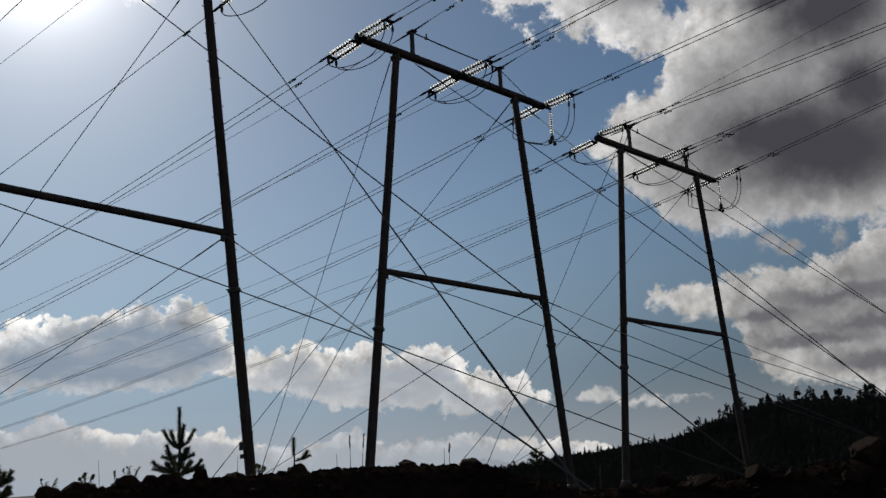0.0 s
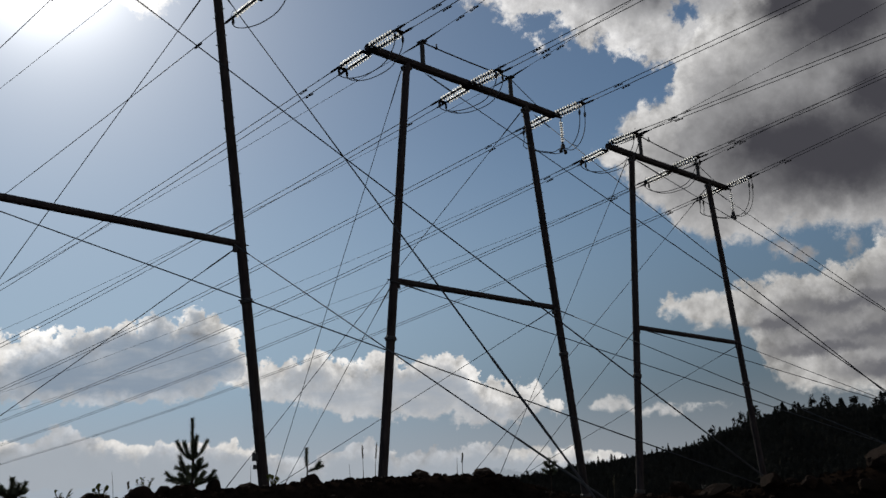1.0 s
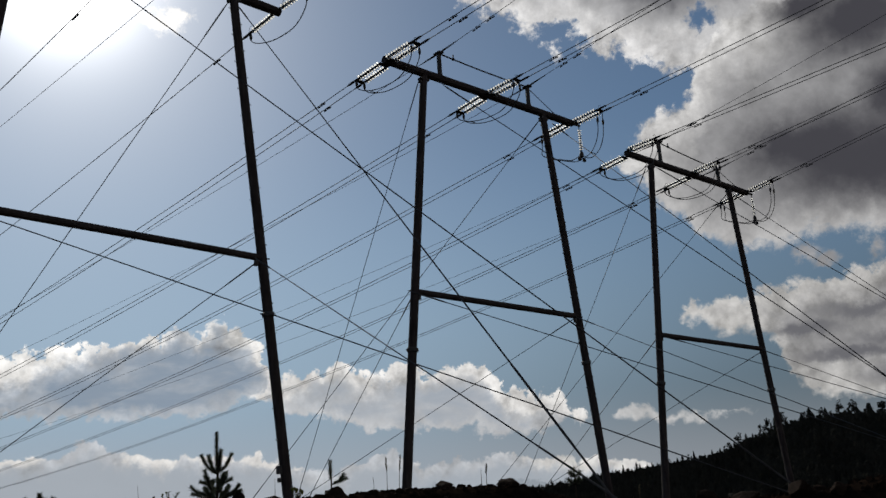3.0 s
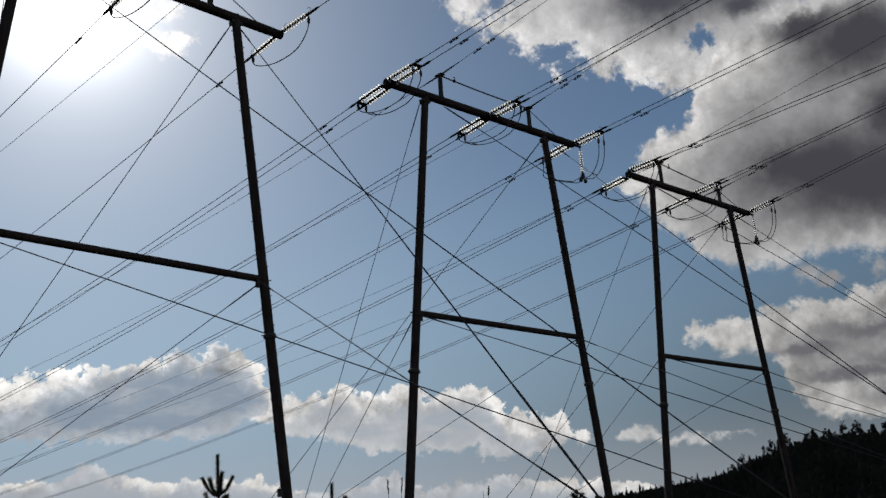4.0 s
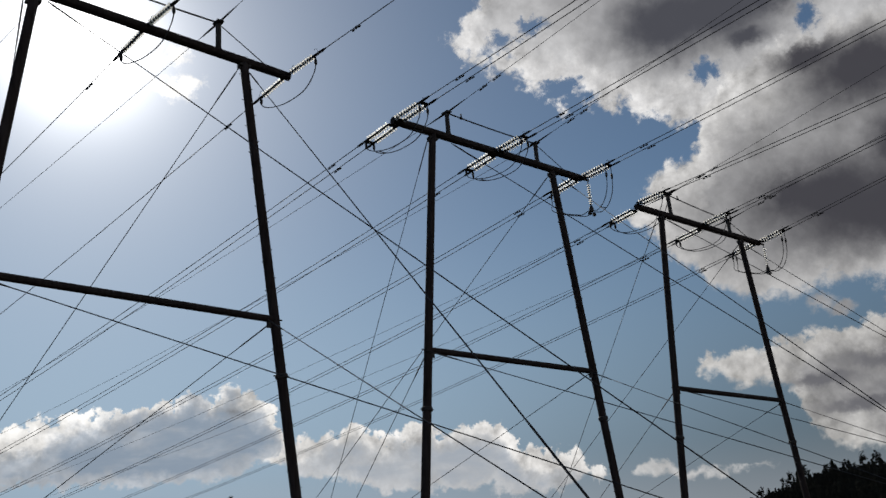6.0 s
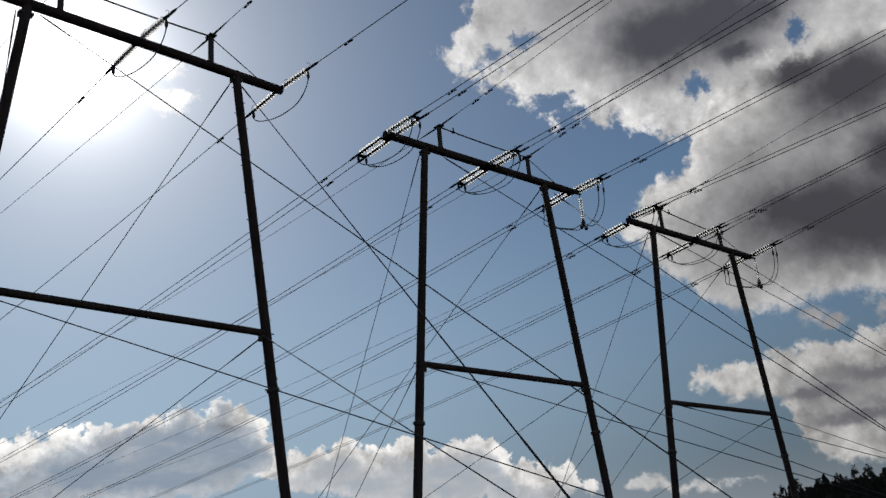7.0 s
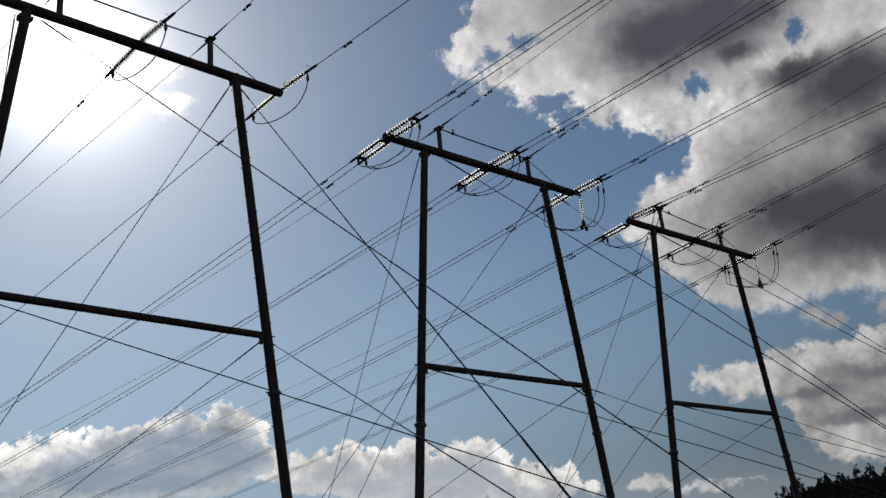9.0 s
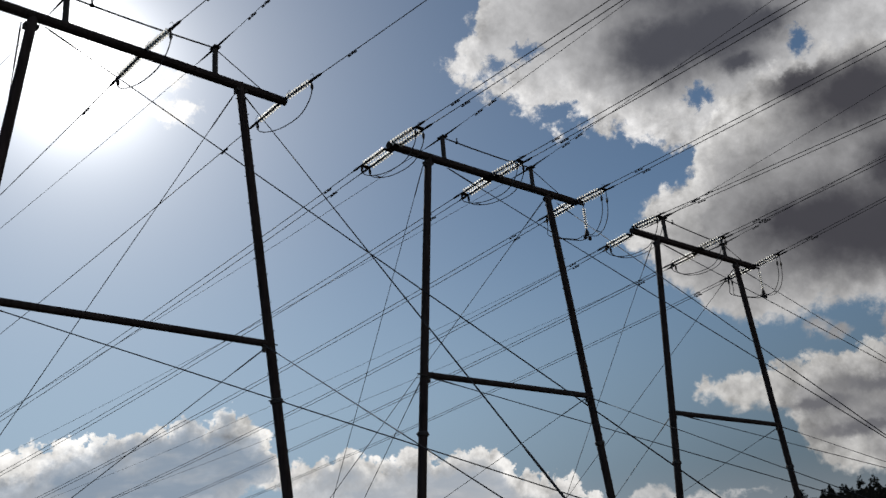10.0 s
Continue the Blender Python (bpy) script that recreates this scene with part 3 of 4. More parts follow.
NEAR_EARTH = {(1, -1): (0.184, -0.216), (1, 1): (0.184, -0.216), (2, -1): (0.171, -0.224), (2, 1): (0.162, -0.236), (3, -1): (0.163, -0.234), (3, 1): (0.16, -0.23)}
SAG = 0.0008
SPAN = {1: 200.0, -1: 60.0}
DISC = Shape().tube([(0, 0, z) for z in (0.022, 0.027, 0.034, 0.042, 0.050)], [0.104, 0.103, 0.090, 0.064, 0.042], 12, cap=False).mesh("disc", GLASS, True)
CAP = Shape().lathe((0, 0, 0), (0, 0, 1), [(0.050, 0.03), (0.054, 0.052), (0.092, 0.050), (0.110, 0.03)], 8).mesh("cap", IRON, True)


def line_way(i, sign, heading, slope):
    e, n = axes(i)
    return n * sign * math.cos(heading) + e * math.sin(heading), slope


def along(start, flat, slope, s):
    return start + flat * s + UP * (-slope * s + SAG * s * s)


def discs(parent, start, d, count, pitch, wide=1.0):
    turn = d.to_track_quat("Z", "Y").to_matrix().to_4x4() @ Matrix.Diagonal((wide, wide, 0.9 if wide < 1 else 1.0, 1.0))
    for k in range(count):
        for name, me in (("disc", DISC), ("cap", CAP)):
            ob = new(name, me)
            ob.parent = parent
            ob.matrix_basis = Matrix.Translation(start + d * (pitch * k) - parent.location) @ turn


def strain_set(i, phase, sign):
    """A tension string set: one row of discs on the single line, two side by side on the twin lines; returns where its wires begin."""
    t = PYLONS[i]
    e, n = axes(i)
    heading, tilt, du, dz = (FAR_SPAN if sign > 0 else NEAR_SPAN)[(i, phase)]
    flat, slope = line_way(i, sign, heading, tilt)
    root = arm_at(i, phase * (t["a"] - 0.05) + du, dz) + n * sign * 0.15
    d = (flat - UP * slope).normalized()
    twin = i > 1
    top = thing("insulator_string", ("double row" if twin else "single row") + " of pale glass insulator discs strung from the crossarm", "insulator", "tension insulator strings", root)
    offsets = (-0.168, 0.168) if twin else (0.0,)
    L0, pitch, count = 0.10, 0.112, 9
    L1 = L0 + pitch * count

    def add(name, shape, mat, label=""):
        for q in range(len(shape.v)):
            shape.v[q] = Vector(shape.v[q]) - root
        return part(name, shape, mat, top, label)

    w = 0.21 if twin else 0.05
    add("yoke", Shape().tube([root - d * 0.1, root + d * 0.06], 0.03, 6).box(root + d * 0.06, e * w, d * 0.06, UP * 0.014), IRON, "dark iron yoke plate")
    add("yoke", Shape().box(root + d * (L1 + 0.08), e * w, d * 0.07, UP * 0.014), IRON, "dark iron yoke plate")
    ends = []
    for o in offsets:
        discs(top, root + d * L0 + e * o, d, count, pitch)
        add("core_rod", Shape().tube([root + d * 0.06 + e * o, root + d * (L1 + 0.1) + e * o], 0.034, 6), IRON)
        c0, c1 = root + d * (L1 + 0.1) + e * o, root + d * (L1 + 0.5) + e * o
        add("clamp", Shape().tube([c0, c0 + d * 0.12, c0 + d * 0.3, c1], [0.028, 0.042, 0.040, 0.020], 8), IRON, "dark dead-end clamp")
        ends.append((root + d * (L1 + 0.05) + e * o, c1 - d * 0.03))
    for s, h in ((0.1, 0.16), (L1 + 0.12, 0.2)):
        b = root + d * s
        back = d if s < 1 else -d
        add("arcing_horn", Shape().tube([b, b + UP * h * 0.6 - back * 0.03, b + UP * h + back * 0.02, b + UP * (h + 0.03) + back * 0.07, b + UP * h + back * 0.11], 0.007, 5), IRON)
    return ends, flat, slope


def damper(parent, p, d):
    """A Stockbridge damper: a clip under the wire and a messenger with two weights."""
    q = p - UP * 0.06
    sh = Shape().box(p - UP * 0.03, d * 0.03, d.cross(UP).normalized() * 0.018, UP * 0.045)
    sh.tube([q - d * 0.15, q + d * 0.15], 0.008, 5)
    for s in (-1, 1):
        sh.tube([q + d * s * 0.06, q + d * s * 0.08, q + d * s * 0.17], [0.016, 0.030, 0.027], 7)
    part("damper", sh, IRON, parent)


def wire_span(name, label, group, a, flat, slope, sign, radius, dampers):
    s = [0] + list(np.geomspace(1.0, SPAN[sign], 34))
    ob = new(name, Shape().tube([along(a, flat, slope, q) for q in s], radius, 6).mesh(name, WIRE, True))
    tagged(ob, label, "power line", group)
    for q in dampers:
        p = along(a, flat, slope, q)
        damper(ob, p, (along(a, flat, slope, q + 0.1) - p).normalized())
    return ob


def jumper(i, phase, far, near, drop, via=None):
    """The loop that carries the current past the arm, between the two dead ends."""
    e, n = axes(i)
    wires = []
    for (a, _), (b, _) in zip(far, near):
        if via is None:
            ctrl = [a, a - UP * 0.35 + (b - a) * 0.02, a.lerp(b, 0.22) - UP * drop * 0.76, a.lerp(b, 0.5) - UP * drop, a.lerp(b, 0.80) - UP * drop, b - UP * 0.5 + (a - b) * 0.02, b]
        else:
            off = e * (0.15 if len(wires) else -0.15)
            deep = UP * (via.z - b.z)
            ctrl = [a, a - UP * 0.5, a - UP * 0.9 - n * 0.04, via + off + n * 0.62 + UP * 0.03, via + off + n * 0.3 - UP * 0.04, via + off,
                    via + off - n * 0.4 - UP * 0.10, b + n * 0.32 + deep * 0.98, b + n * 0.06 + deep * 0.62, b]
        pts = []
        c = [ctrl[0]] + ctrl + [ctrl[-1]]
        for k in range(1, len(c) - 2):
            for w in np.linspace(0, 1, 7)[:-1]:
                p0, p1, p2, p3 = c[k - 1:k + 3]
                pts.append(0.5 * ((2 * p1) + (p2 - p0) * w + (2 * p0 - 5 * p1 + 4 * p2 - p3) * w ** 2 + (3 * p1 - p0 - 3 * p2 + p3) * w ** 3))
        pts.append(ctrl[-1])
        ob = new("jumper_cable", Shape().tube(pts, 0.017, 6).mesh("jumper_cable", WIRE, True))
        tagged(ob, "dark jumper cable looping under the pylon crossarm", "cable", "jumper cables")
        for k in (3, len(pts) - 4):
            dd = (pts[k + 1] - pts[k - 1]).normalized()
            part("connector", Shape().tube([pts[k] - dd * 0.13, pts[k] - dd * 0.05, pts[k] + dd * 0.05, pts[k] + dd * 0.13], [0.02, 0.05, 0.05, 0.02], 6), IRON, ob)
        wires.append((ob, pts))
    if len(wires) > 1:
        for w in (0.33, 0.72):
            k = int(w * len(wires[0][1]))
            part("spacer", Shape().tube([wires[0][1][k], wires[1][1][k]], 0.016, 5), IRON, wires[0][0])


def jumper_hanger(i):
    """A hanging string of discs at the arm's end that steadies the jumper."""
    t = PYLONS[i]
    e, n = axes(i)
    root = arm_at(i, t["a"] + 0.42)
    top = thing("hanging_insulator", "hanging string of glass discs steadying the jumper cable", "insulator", "jumper hanger strings", root)
    inward = -e * 0.55

    def add(name, shape, mat):
        for q in range(len(shape.v)):
            shape.v[q] = Vector(shape.v[q]) - root
        return part(name, shape, mat, top)

    add("bracket", Shape().tube([root + inward, root + e * 0.06], [0.075, 0.045], 8), IRON)
    d = Vector((0, 0, -1))
    add("core_rod", Shape().tube([root, root + d * 1.24], 0.022, 6), IRON)
    discs(top, root + d * 0.2, d, 9, 0.1, 0.78)
    end = root + d * 1.24
    add("weight", Shape().tube([end + UP * 0.12, end + UP * 0.02, end - UP * 0.10, end - UP * 0.14], [0.05, 0.09, 0.09, 0.04], 8), IRON)
    for s in (-1, 1):
        add("weight", Shape().lathe(end + e * s * 0.14 - UP * 0.30, UP, [(0, 0.045), (0.03, 0.075), (0.12, 0.075), (0.15, 0.035)], 8), IRON)
        add("link", Shape().tube([end - UP * 0.1, end + e * s * 0.14 - UP * 0.17], 0.02, 5), IRON)
    return end - UP * 0.12


def build_lines():
    for i in PYLONS:
        t = PYLONS[i]
        for phase in (-1, 0, 1):
            made = {}
            for sign in (1, -1):
                ends, flat, slope = strain_set(i, phase, sign)
                made[sign] = ends
                for o, (c0, c1) in enumerate(ends):
                    wire_span("conductor", "one of the dark stranded conductors of the power line", "conductors", c1, flat, slope, sign, 0.0145, (1.3 + 0.1 * o,))
            via = jumper_hanger(i) if i > 1 and phase == 1 else None
            jumper(i, phase, made[1], made[-1], (0.88, 0.90, 1.02)[i - 1], via)
        for side in (-1, 1):
            a = arm_at(i, side * t["pu"], t["ph"][0 if side < 0 else 1])
            for sign, rows in ((1, FAR_EARTH), (-1, NEAR_EARTH)):
                flat, slope = line_way(i, sign, *rows[(i, side)])
                ob = wire_span("earth_wire", "thin dark earth wire from the post on the crossarm", "earth wires", a, flat, slope, sign, 0.009, () if sign > 0 else (1.7, 2.3))
                d = (flat - UP * slope).normalized()
                part("clamp", Shape().tube([a, a + d * 0.2, a + d * 0.5, a + d * 0.9], [0.026, 0.034, 0.028, 0.012], 6), IRON, ob)


build_lines()

# ---- the wooded hill ----
rng = random.Random(11)


def polar(az, r):
    return r * math.sin(radians(az)), r * math.cos(radians(az))


def spruce(sh, x, y, z, h, w):
    """A spruce far off: a thin trunk and tiers of drooping, ragged branches."""
    sh.tube([(x, y, z - 0.5), (x, y, z + h * 0.9)], [h * 0.014, 0.02], 4, cap=False)
    tiers = max(9, int(h * 1.2))
    for k in range(tiers):
        q = k / tiers
        zz = z + h * (0.08 + 0.9 * q)
        rr = w * (1 - q) ** 0.7 * rng.uniform(0.7, 1.25) + 0.03 * h
        n = 6
        b = len(sh.v)
        sh.v.append(Vector((x, y, zz + h * (0.15 - 0.07 * q))))
        for j in range(n * 2):
            a = math.pi * j / n + rng.random() * 0.5
            rad = rr * (rng.uniform(0.75, 1.25) if j % 2 else rng.uniform(0.25, 0.45))
            sh.v.append(Vector((x + rad * math.cos(a), y + rad * math.sin(a), zz - (rad * 0.35 if j % 2 else 0))))
        for j in range(n * 2):
            sh.f.append((b, b + 1 + j, b + 1 + (j + 1) % (n * 2)))


def clump(sh, c, r):
    """A ragged clump of foliage from crossing leaflets."""
    for _ in range(16):
        d = Vector((rng.gauss(0, 1), rng.gauss(0, 1), rng.gauss(0, 0.7))).normalized() * r * rng.uniform(0.25, 1.0)
        p = Vector(c) + d
        u = Vector((rng.gauss(0, 1), rng.gauss(0, 1), rng.gauss(0, 1))).normalized() * r * rng.uniform(0.25, 0.5)
        v = u.orthogonal().normalized() * u.length * rng.uniform(0.4, 0.9)
        b = len(sh.v)
        sh.v += [p - u, p + v, p + u, p - v]
        sh.f.append((b, b + 1, b + 2, b + 3))


def far_pine(trunk, crown, x, y, z, h, w):
    """A pine far off: a long bare trunk under a broken crown."""
    lean = rng.uniform(-0.02, 0.02) * h
    trunk.tube([(x, y, z - 0.5), (x + lean * 0.5, y, z + h * 0.5), (x + lean, y, z + h * 0.95)], [h * 0.016, h * 0.012, h * 0.004], 5, cap=False)
    for _ in range(rng.randint(15, 22)):
        q = rng.uniform(0.38, 1.0)
        a = rng.uniform(0, 2 * math.pi)
        rad = w * rng.uniform(0.15, 1.0) * (1.15 - q) * 1.6
        c = (x + lean * q + rad * math.cos(a), y + rad * math.sin(a), z + h * q)
        trunk.tube([(x + lean * q, y, z + h * (q - 0.05)), c], [h * 0.004, h * 0.002], 3, cap=False)
        clump(crown, c, w * rng.uniform(0.3, 0.55))


def build_woods():
    sh = Shape()
    for _ in range(6500):
        az = rng.uniform(1.0, 36)
        r = rng.uniform(230, HILL_R + 25)
        x, y = polar(az, r)
        h = rng.uniform(6, 11) * (0.75 + 0.25 * r / HILL_R)
        h *= (0.5 + 0.3 * float(step(14, 20, az))) * (1 - 0.4 * float(step(400, 450, r)))
        z = ground_z(x, y)
        if rng.random() < 0.985:
            spruce(sh, x, y, z, h, h * rng.uniform(0.26, 0.42))
        else:
            far_pine(sh, sh, x, y, z, h, h * rng.uniform(0.16, 0.24))
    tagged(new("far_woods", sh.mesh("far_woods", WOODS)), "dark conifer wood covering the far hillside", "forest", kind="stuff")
    # the trees of the skyline stand out one by one
    az = 3.0
    while az < 30:
        x, y = polar(az, HILL_R + rng.uniform(-8, 14))
        z = ground_z(x, y)
        tall = rng.uniform(0.6, 1.35) * (4.8 + 5.6 * float(step(13, 21, az)))
        trunk, crown = Shape(), Shape()
        pine = rng.random() < (0.55 if az > 14 else 0.25)
        if pine:
            far_pine(trunk, crown, 0, 0, 0, tall, tall * rng.uniform(0.18, 0.30))
        else:
            trunk.tube([(0, 0, -0.5), (0, 0, tall * 0.5)], [tall * 0.016, tall * 0.008], 5)
            spruce(crown, 0, 0, 0, tall, tall * rng.uniform(0.2, 0.36))
        tree = thing("pine_tree" if pine else "spruce_tree", "tall bare-trunked pine on the hill's skyline" if pine else "dark pointed spruce on the hill's skyline", "tree", "skyline trees", (x, y, z))
        part("trunk", trunk, BARK, tree)
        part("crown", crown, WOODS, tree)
        az += rng.uniform(0.10, 0.34) if az > 17 else rng.uniform(0.14, 0.5)


build_woods()


# ---- stones of the bank ----
def rock_mesh(seed, flat, sharp, detail):
    bm = bmesh.new()
    bmesh.ops.create_icosphere(bm, subdivisions=detail, radius=1.0)
    off = Vector((seed * 7.3, seed * 3.1, seed * 5.7))
    for v in bm.verts:
        n = v.co.normalized()
        k = 1 + 0.35 * noise.noise(n * 1.1 + off) + 0.16 * noise.noise(n * 2.7 + off) + 0.12 * noise.noise(n * 6 + off) + 0.06 * noise.noise(n * 15 + off)
        p = n * k
        # broken faces
        for q in range(sharp):
            a = Vector((math.sin(seed * 3 + q * 2.1), math.cos(seed * 1.7 + q * 1.3), math.sin(seed + q * 0.9))).normalized()
            lim = 0.62 + 0.1 * math.sin(seed + q)
            if p.dot(a) > lim:
                p -= a * (p.dot(a) - lim) * 0.9
        v.co = Vector((p.x, p.y * (0.75 + 0.2 * math.sin(seed)), p.z * flat))
    me = bpy.data.meshes.new("rock")
    bm.to_mesh(me)
    bm.free()
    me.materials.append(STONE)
    if sharp < 3:
        me.shade_smooth()
    return me


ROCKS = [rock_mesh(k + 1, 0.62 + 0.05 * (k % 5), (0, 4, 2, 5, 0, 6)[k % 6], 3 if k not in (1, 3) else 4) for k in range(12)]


def rock(az, r, size, me, label="grey granite stone lying on the gravel bank", sink=0.35):
    x, y = polar(az, r)
    ob = new("rock", me)
    ob.location = (x, y, ground_z(x, y) + size * (0.6 - sink))
    ob.rotation_euler = (rng.uniform(-0.3, 0.3), rng.uniform(-0.3, 0.3), rng.uniform(0, 6.28))
    ob.scale = (size * rng.uniform(0.85, 1.2),) * 2 + (size * rng.uniform(0.8, 1.15),)
    return tagged(ob, label, "stone", "stones on the bank")


# the boulders that stand out: azimuth, distance, half size
for az, r, size, k in [(24.6, 10.5, 0.19, 1), (26.2, 10.4, 0.21, 3), (23.4, 10.2, 0.15, 5), (18.5, 10.5, 0.17, 3), (20.4, 10.4, 0.12, 11), (15.2, 10.5, 0.14, 7), (13.3, 10.6, 0.12, 9),
                       (16.6, 10.0, 0.15, 9), (10.9, 10.6, 0.11, 1), (8.8, 10.6, 0.09, 5), (-21.1, 10.9, 0.17, 0), (-22.6, 10.8, 0.17, 4), (-18.4, 11.0, 0.17, 6), (-17.2, 11.0, 0.14, 10),
                       (-14.5, 11.0, 0.15, 4), (-12.4, 11.0, 0.11, 0), (-8.7, 11.1, 0.17, 6), (-16.0, 10.9, 0.16, 8), (1.8, 11.0, 0.15, 0), (-2.2, 11.0, 0.12, 2)]:
    rock(az, r, size, ROCKS[k], "large weathered granite boulder on the gravel bank", 0.35 if az > 12 else 0.55)
for _ in range(270):
    az = rng.uniform(-29, 31)
    r = 11.1 - abs(rng.gauss(0, 1.1))
    rock(az, r, 0.025 + 0.05 * rng.random() ** 2.6, ROCKS[rng.randrange(12)], sink=0.5)


def build_gravel():
    """Small broken stones between the larger ones."""
    v, f = [], []
    base = [(1, 0, 0), (0.3, 0.9, 0), (-0.8, 0.6, 0.1), (-0.9, -0.5, 0), (0.2, -1, 0.1), (0.25, 0.15, 0.8), (-0.35, -0.1, 0.7)]
    faces = [(0, 1, 5), (1, 2, 5), (2, 6, 5), (2, 3, 6), (3, 4, 6), (4, 5, 6), (4, 0, 5)]
    for _ in range(9000):
        az = rng.uniform(-31, 33)
        r = 11.5 - abs(rng.gauss(0, 1.7))
        x, y = polar(az, r)
        z = ground_z(x, y) - 0.008
        s = 0.012 + 0.04 * rng.random() ** 2.5
        a = rng.uniform(0, 6.28)
        ca, sa = math.cos(a) * s, math.sin(a) * s
        b = len(v)
        for p in base:
            j = rng.uniform(0.75, 1.3)
            v.append((x + (p[0] * ca - p[1] * sa) * j, y + (p[0] * sa + p[1] * ca) * j, z + p[2] * s * j))
        f += [tuple(b + q for q in t) for t in faces]
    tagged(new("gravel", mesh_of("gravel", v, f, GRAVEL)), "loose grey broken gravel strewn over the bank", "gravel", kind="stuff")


build_gravel()


# ---- young pines and weeds on the crest ----
def needles(sh, a, b, count, length, spread=0.55):
    """Bristling needles along a shoot from a to b."""
    d = (b - a).normalized()
    s = d.orthogonal().normalized()
    t = d.cross(s)
    for _ in range(count):
        w = rng.random()
        p = a.lerp(b, w)
        q = rng.uniform(0, 6.28)
        out = s * math.cos(q) + t * math.sin(q)
        tip = p + (out * spread + d * rng.uniform(0.5, 1.0)).normalized() * length * rng.uniform(0.7, 1.15)
        side = (tip - p).cross(out + d * 0.3).normalized() * 0.0032
        k = len(sh.v)
        sh.v += [p - side, p + side, tip]
        sh.f.append((k, k + 1, k + 2))


def young_pine(az, r, h, whorls, label, dense=1.0):
    x, y = polar(az, r)
    root = Vector((x, y, ground_z(x, y) - 0.03))
    top = thing("young_pine", label, "young pine", "young pines on the crest", root)
    stem = Shape()
    lean = Vector((0.02, 0, 0)) * h
    stem.tube([(0, 0, 0), Vector((0, 0, h * 0.5)) + lean, Vector((0, 0, h * 0.97))], [h * 0.018 + 0.004, h * 0.013 + 0.003, 0.006], 7)
    part("stem", stem, BARK, top)
    lead = Shape()
    needles(lead, Vector((0, 0, h * 0.55)), Vector((0, 0, h * 0.99)), int(1100 * dense), 0.052, 0.9)
    part("leader", lead, NEEDLE, top)
    for k, (q, n, reach, rise) in enumerate(whorls):
        for j in range(n):
            a = 2 * math.pi * (j + 0.35 * k) / n + rng.uniform(-0.3, 0.3)
            out = Vector((math.cos(a), math.sin(a), 0))
            p = Vector((0, 0, h * q))
            m = p + out * reach * h * 0.55 + UP * reach * h * rise * 0.35
            e = p + out * reach * h * rng.uniform(0.85, 1.1) + UP * reach * h * rise * rng.uniform(0.85, 1.15)
            sh = Shape().tube([p, m, e], [0.007, 0.006, 0.004], 5)
            br = part("branch", sh, BARK, top)
            nd = Shape()
            needles(nd, p.lerp(m, 0.15), m, int(300 * dense), 0.052, 0.9)
            needles(nd, m, e, int(480 * dense), 0.054, 0.9)
            if reach > 0.3:
                for s in (-1, 1):
                    e2 = m + (out + out.cross(UP) * s * 0.7 + UP * rise * 0.7).normalized() * reach * h * 0.45
                    nd.tube([m, e2], 0.004, 4)
                    needles(nd, m, e2, int(300 * dense), 0.052, 0.9)
            part("needle_tuft", nd, NEEDLE, br)


young_pine(-15.7, 11.0, 0.86, [(0.12, 4, 0.34, 0.5), (0.17, 2, 0.2, 1.6), (0.24, 2, 0.36, 0.65), (0.46, 5, 0.22, 1.2)], "young pine with upright shoots on the stony crest")
young_pine(-9.0, 11.2, 0.47, [(0.42, 1, 0.42, 0.55)], "small young pine seedling on the stony crest", 0.6)
young_pine(-25.3, 10.6, 0.42, [(0.2, 5, 0.36, 0.8), (0.5, 5, 0.34, 1.0)], "low bushy young pine on the stony crest")
young_pine(5.7, 10.9, 0.40, [(0.55, 5, 0.2, 0.6), (0.74, 5, 0.16, 0.8)], "thin young pine on the stony crest", 0.14)


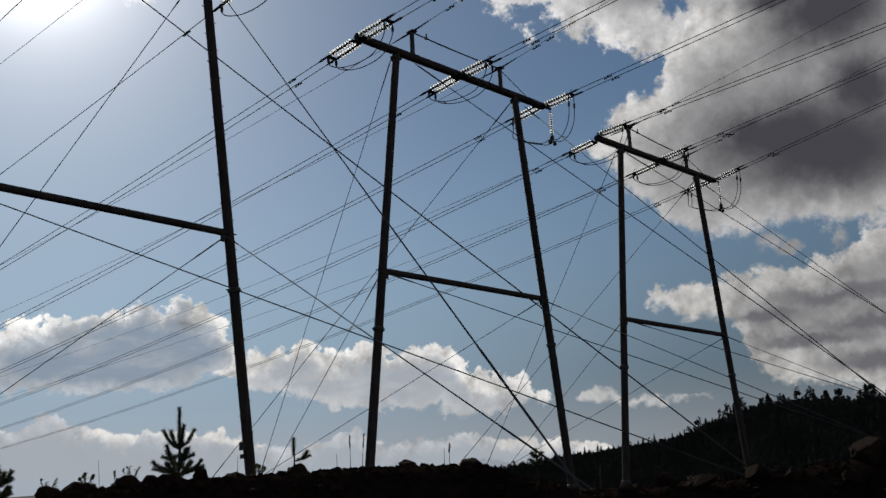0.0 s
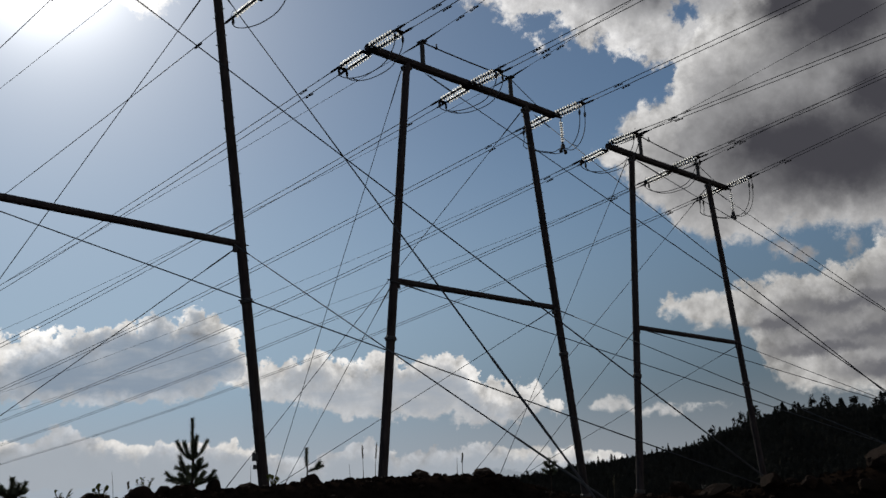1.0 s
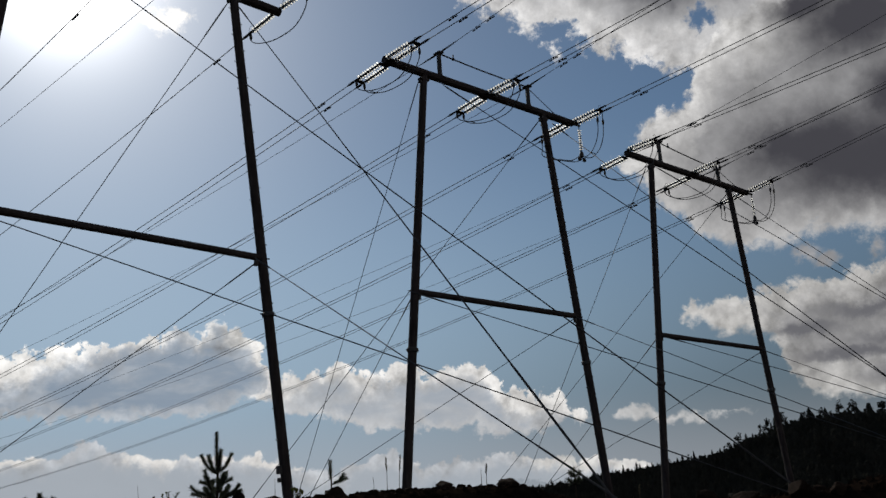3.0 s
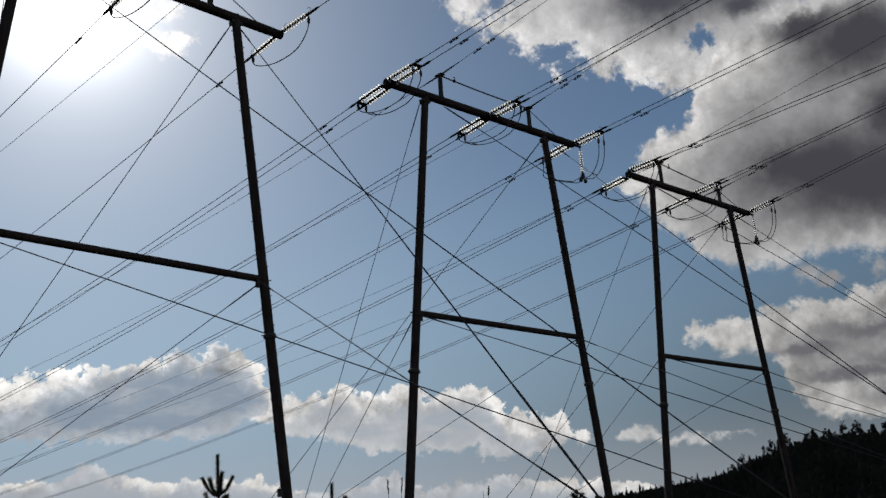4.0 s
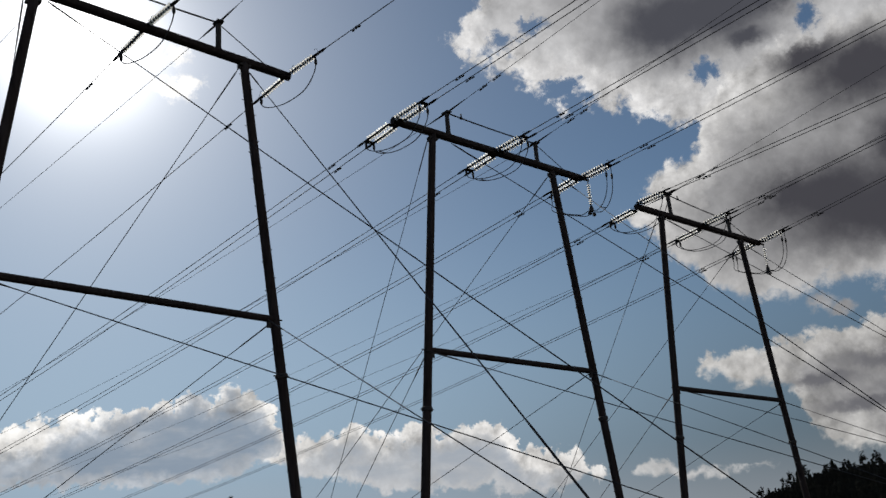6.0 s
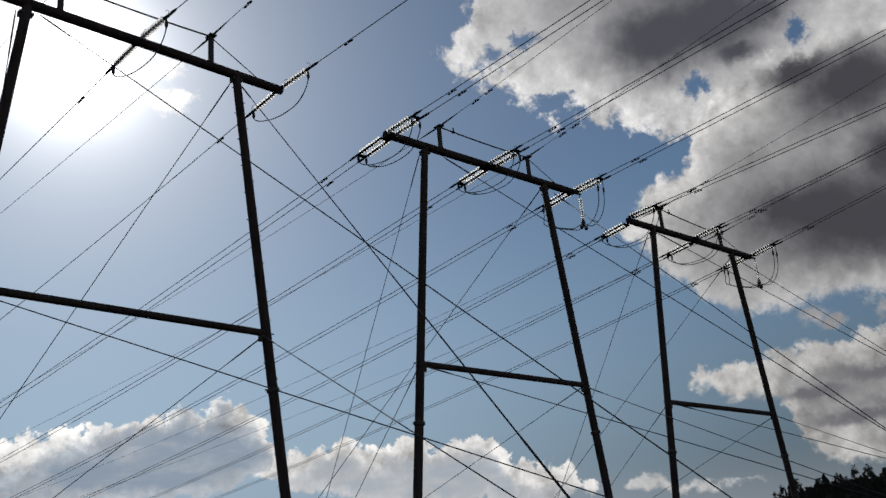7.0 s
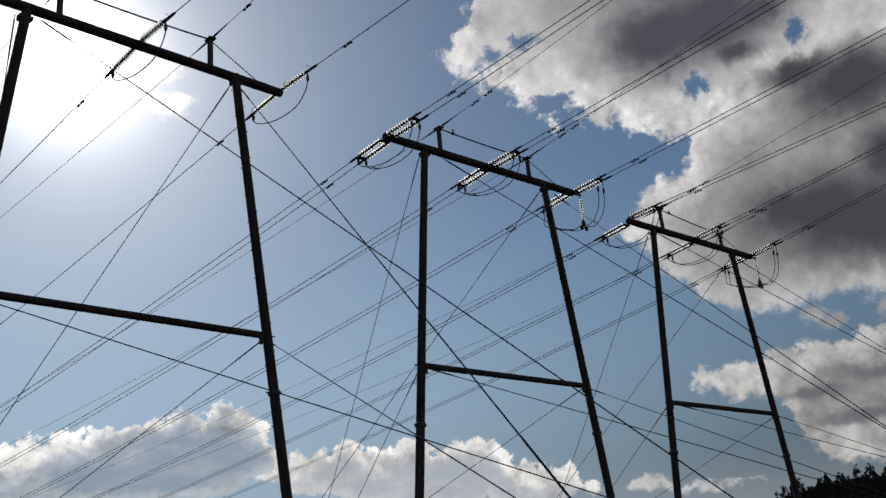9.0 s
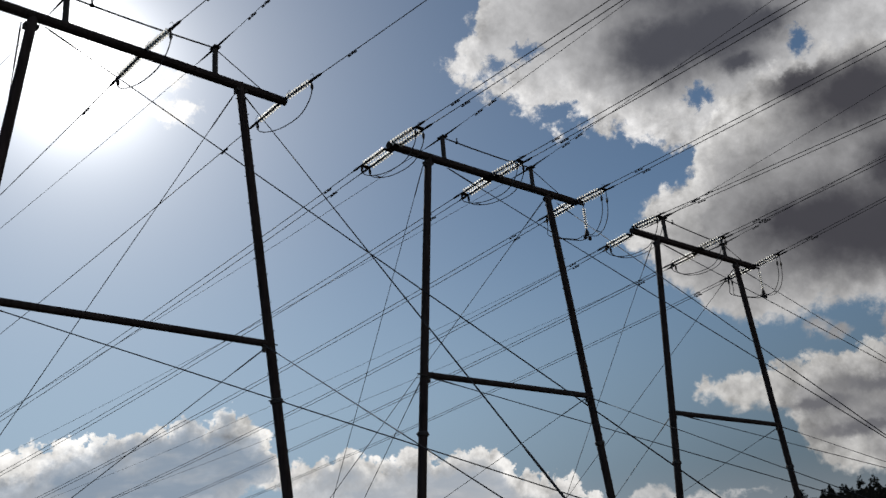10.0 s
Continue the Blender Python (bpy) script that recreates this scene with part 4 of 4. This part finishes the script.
def weed(az, r, h, seedy):
    x, y = polar(az, r)
    root = Vector((x, y, ground_z(x, y) - 0.02))
    sh = Shape()
    bend = rng.uniform(-0.08, 0.08) * h
    sh.tube([(0, 0, 0), (bend * 0.3, 0, h * 0.5), (bend, 0, h)], [0.004, 0.003, 0.0015], 4)
    ob = new("dry_stem", sh.mesh("dry_stem", STRAW))
    ob.location = root
    tagged(ob, "thin dry grass stem standing on the crest", "weed", "dry stems on the crest")
    if seedy:
        hd = Shape()
        for k in range(30):
            q = 0.62 + 0.38 * k / 30
            p = Vector((bend * q * q, 0, h * q))
            o = Vector((rng.uniform(-1, 1), rng.uniform(-1, 1), 1.2)).normalized() * 0.022
            hd.tube([p, p + o], [0.002, 0.0045], 3)
        part("seed_head", hd, STRAW, ob)


for az, h, seedy in [(-5.6, 0.42, True), (-4.9, 0.44, True), (-6.4, 0.22, False), (0.4, 0.28, True), (0.1, 0.24, False), (9.4, 0.3, True), (9.0, 0.18, False), (-20.0, 0.36, False), (-12.3, 0.3, False), (-19.2, 0.2, True)]:
    weed(az, 11.15, h, seedy)


def leafy_weed(az, r, h, flowers):
    x, y = polar(az, r)
    root = Vector((x, y, ground_z(x, y) - 0.02))
    top = thing("leafy_weed", "small leafy yellow-green weed among the stones", "weed", "weeds on the crest", root)
    for k in range(5):
        a = k * 2.4
        tip = Vector((math.cos(a) * h * 0.35, math.sin(a) * h * 0.35, h * rng.uniform(0.7, 1.0)))
        part("stalk", Shape().tube([(0, 0, 0), tip * 0.55 + UP * h * 0.1, tip], [0.005, 0.004, 0.003], 4), STRAW, top)
        lf = Shape()
        for j in range(7):
            p = tip * (0.35 + 0.1 * j)
            o = Vector((rng.gauss(0, 1), rng.gauss(0, 1), 0.4)).normalized() * 0.05
            s = o.cross(UP).normalized() * 0.016
            b = len(lf.v)
            lf.v += [p, p + o * 0.5 + s + UP * 0.006, p + o, p + o * 0.5 - s + UP * 0.006]
            lf.f += [(b, b + 1, b + 2), (b, b + 2, b + 3)]
        part("leaves", lf, LEAF, top)
        if flowers:
            part("bud", Shape().lathe(tip - UP * 0.02, UP, [(0, 0.008), (0.015, 0.02), (0.035, 0.018), (0.045, 0.006)], 7), LEAF, top)


for az, r, h, fl in [(-20.7, 10.8, 0.2, True), (-22.7, 10.85, 0.24, False), (-18.3, 11.0, 0.26, False), (-11.0, 10.7, 0.15, True), (17.0, 9.6, 0.14, False)]:
    leafy_weed(az, r, h, fl)
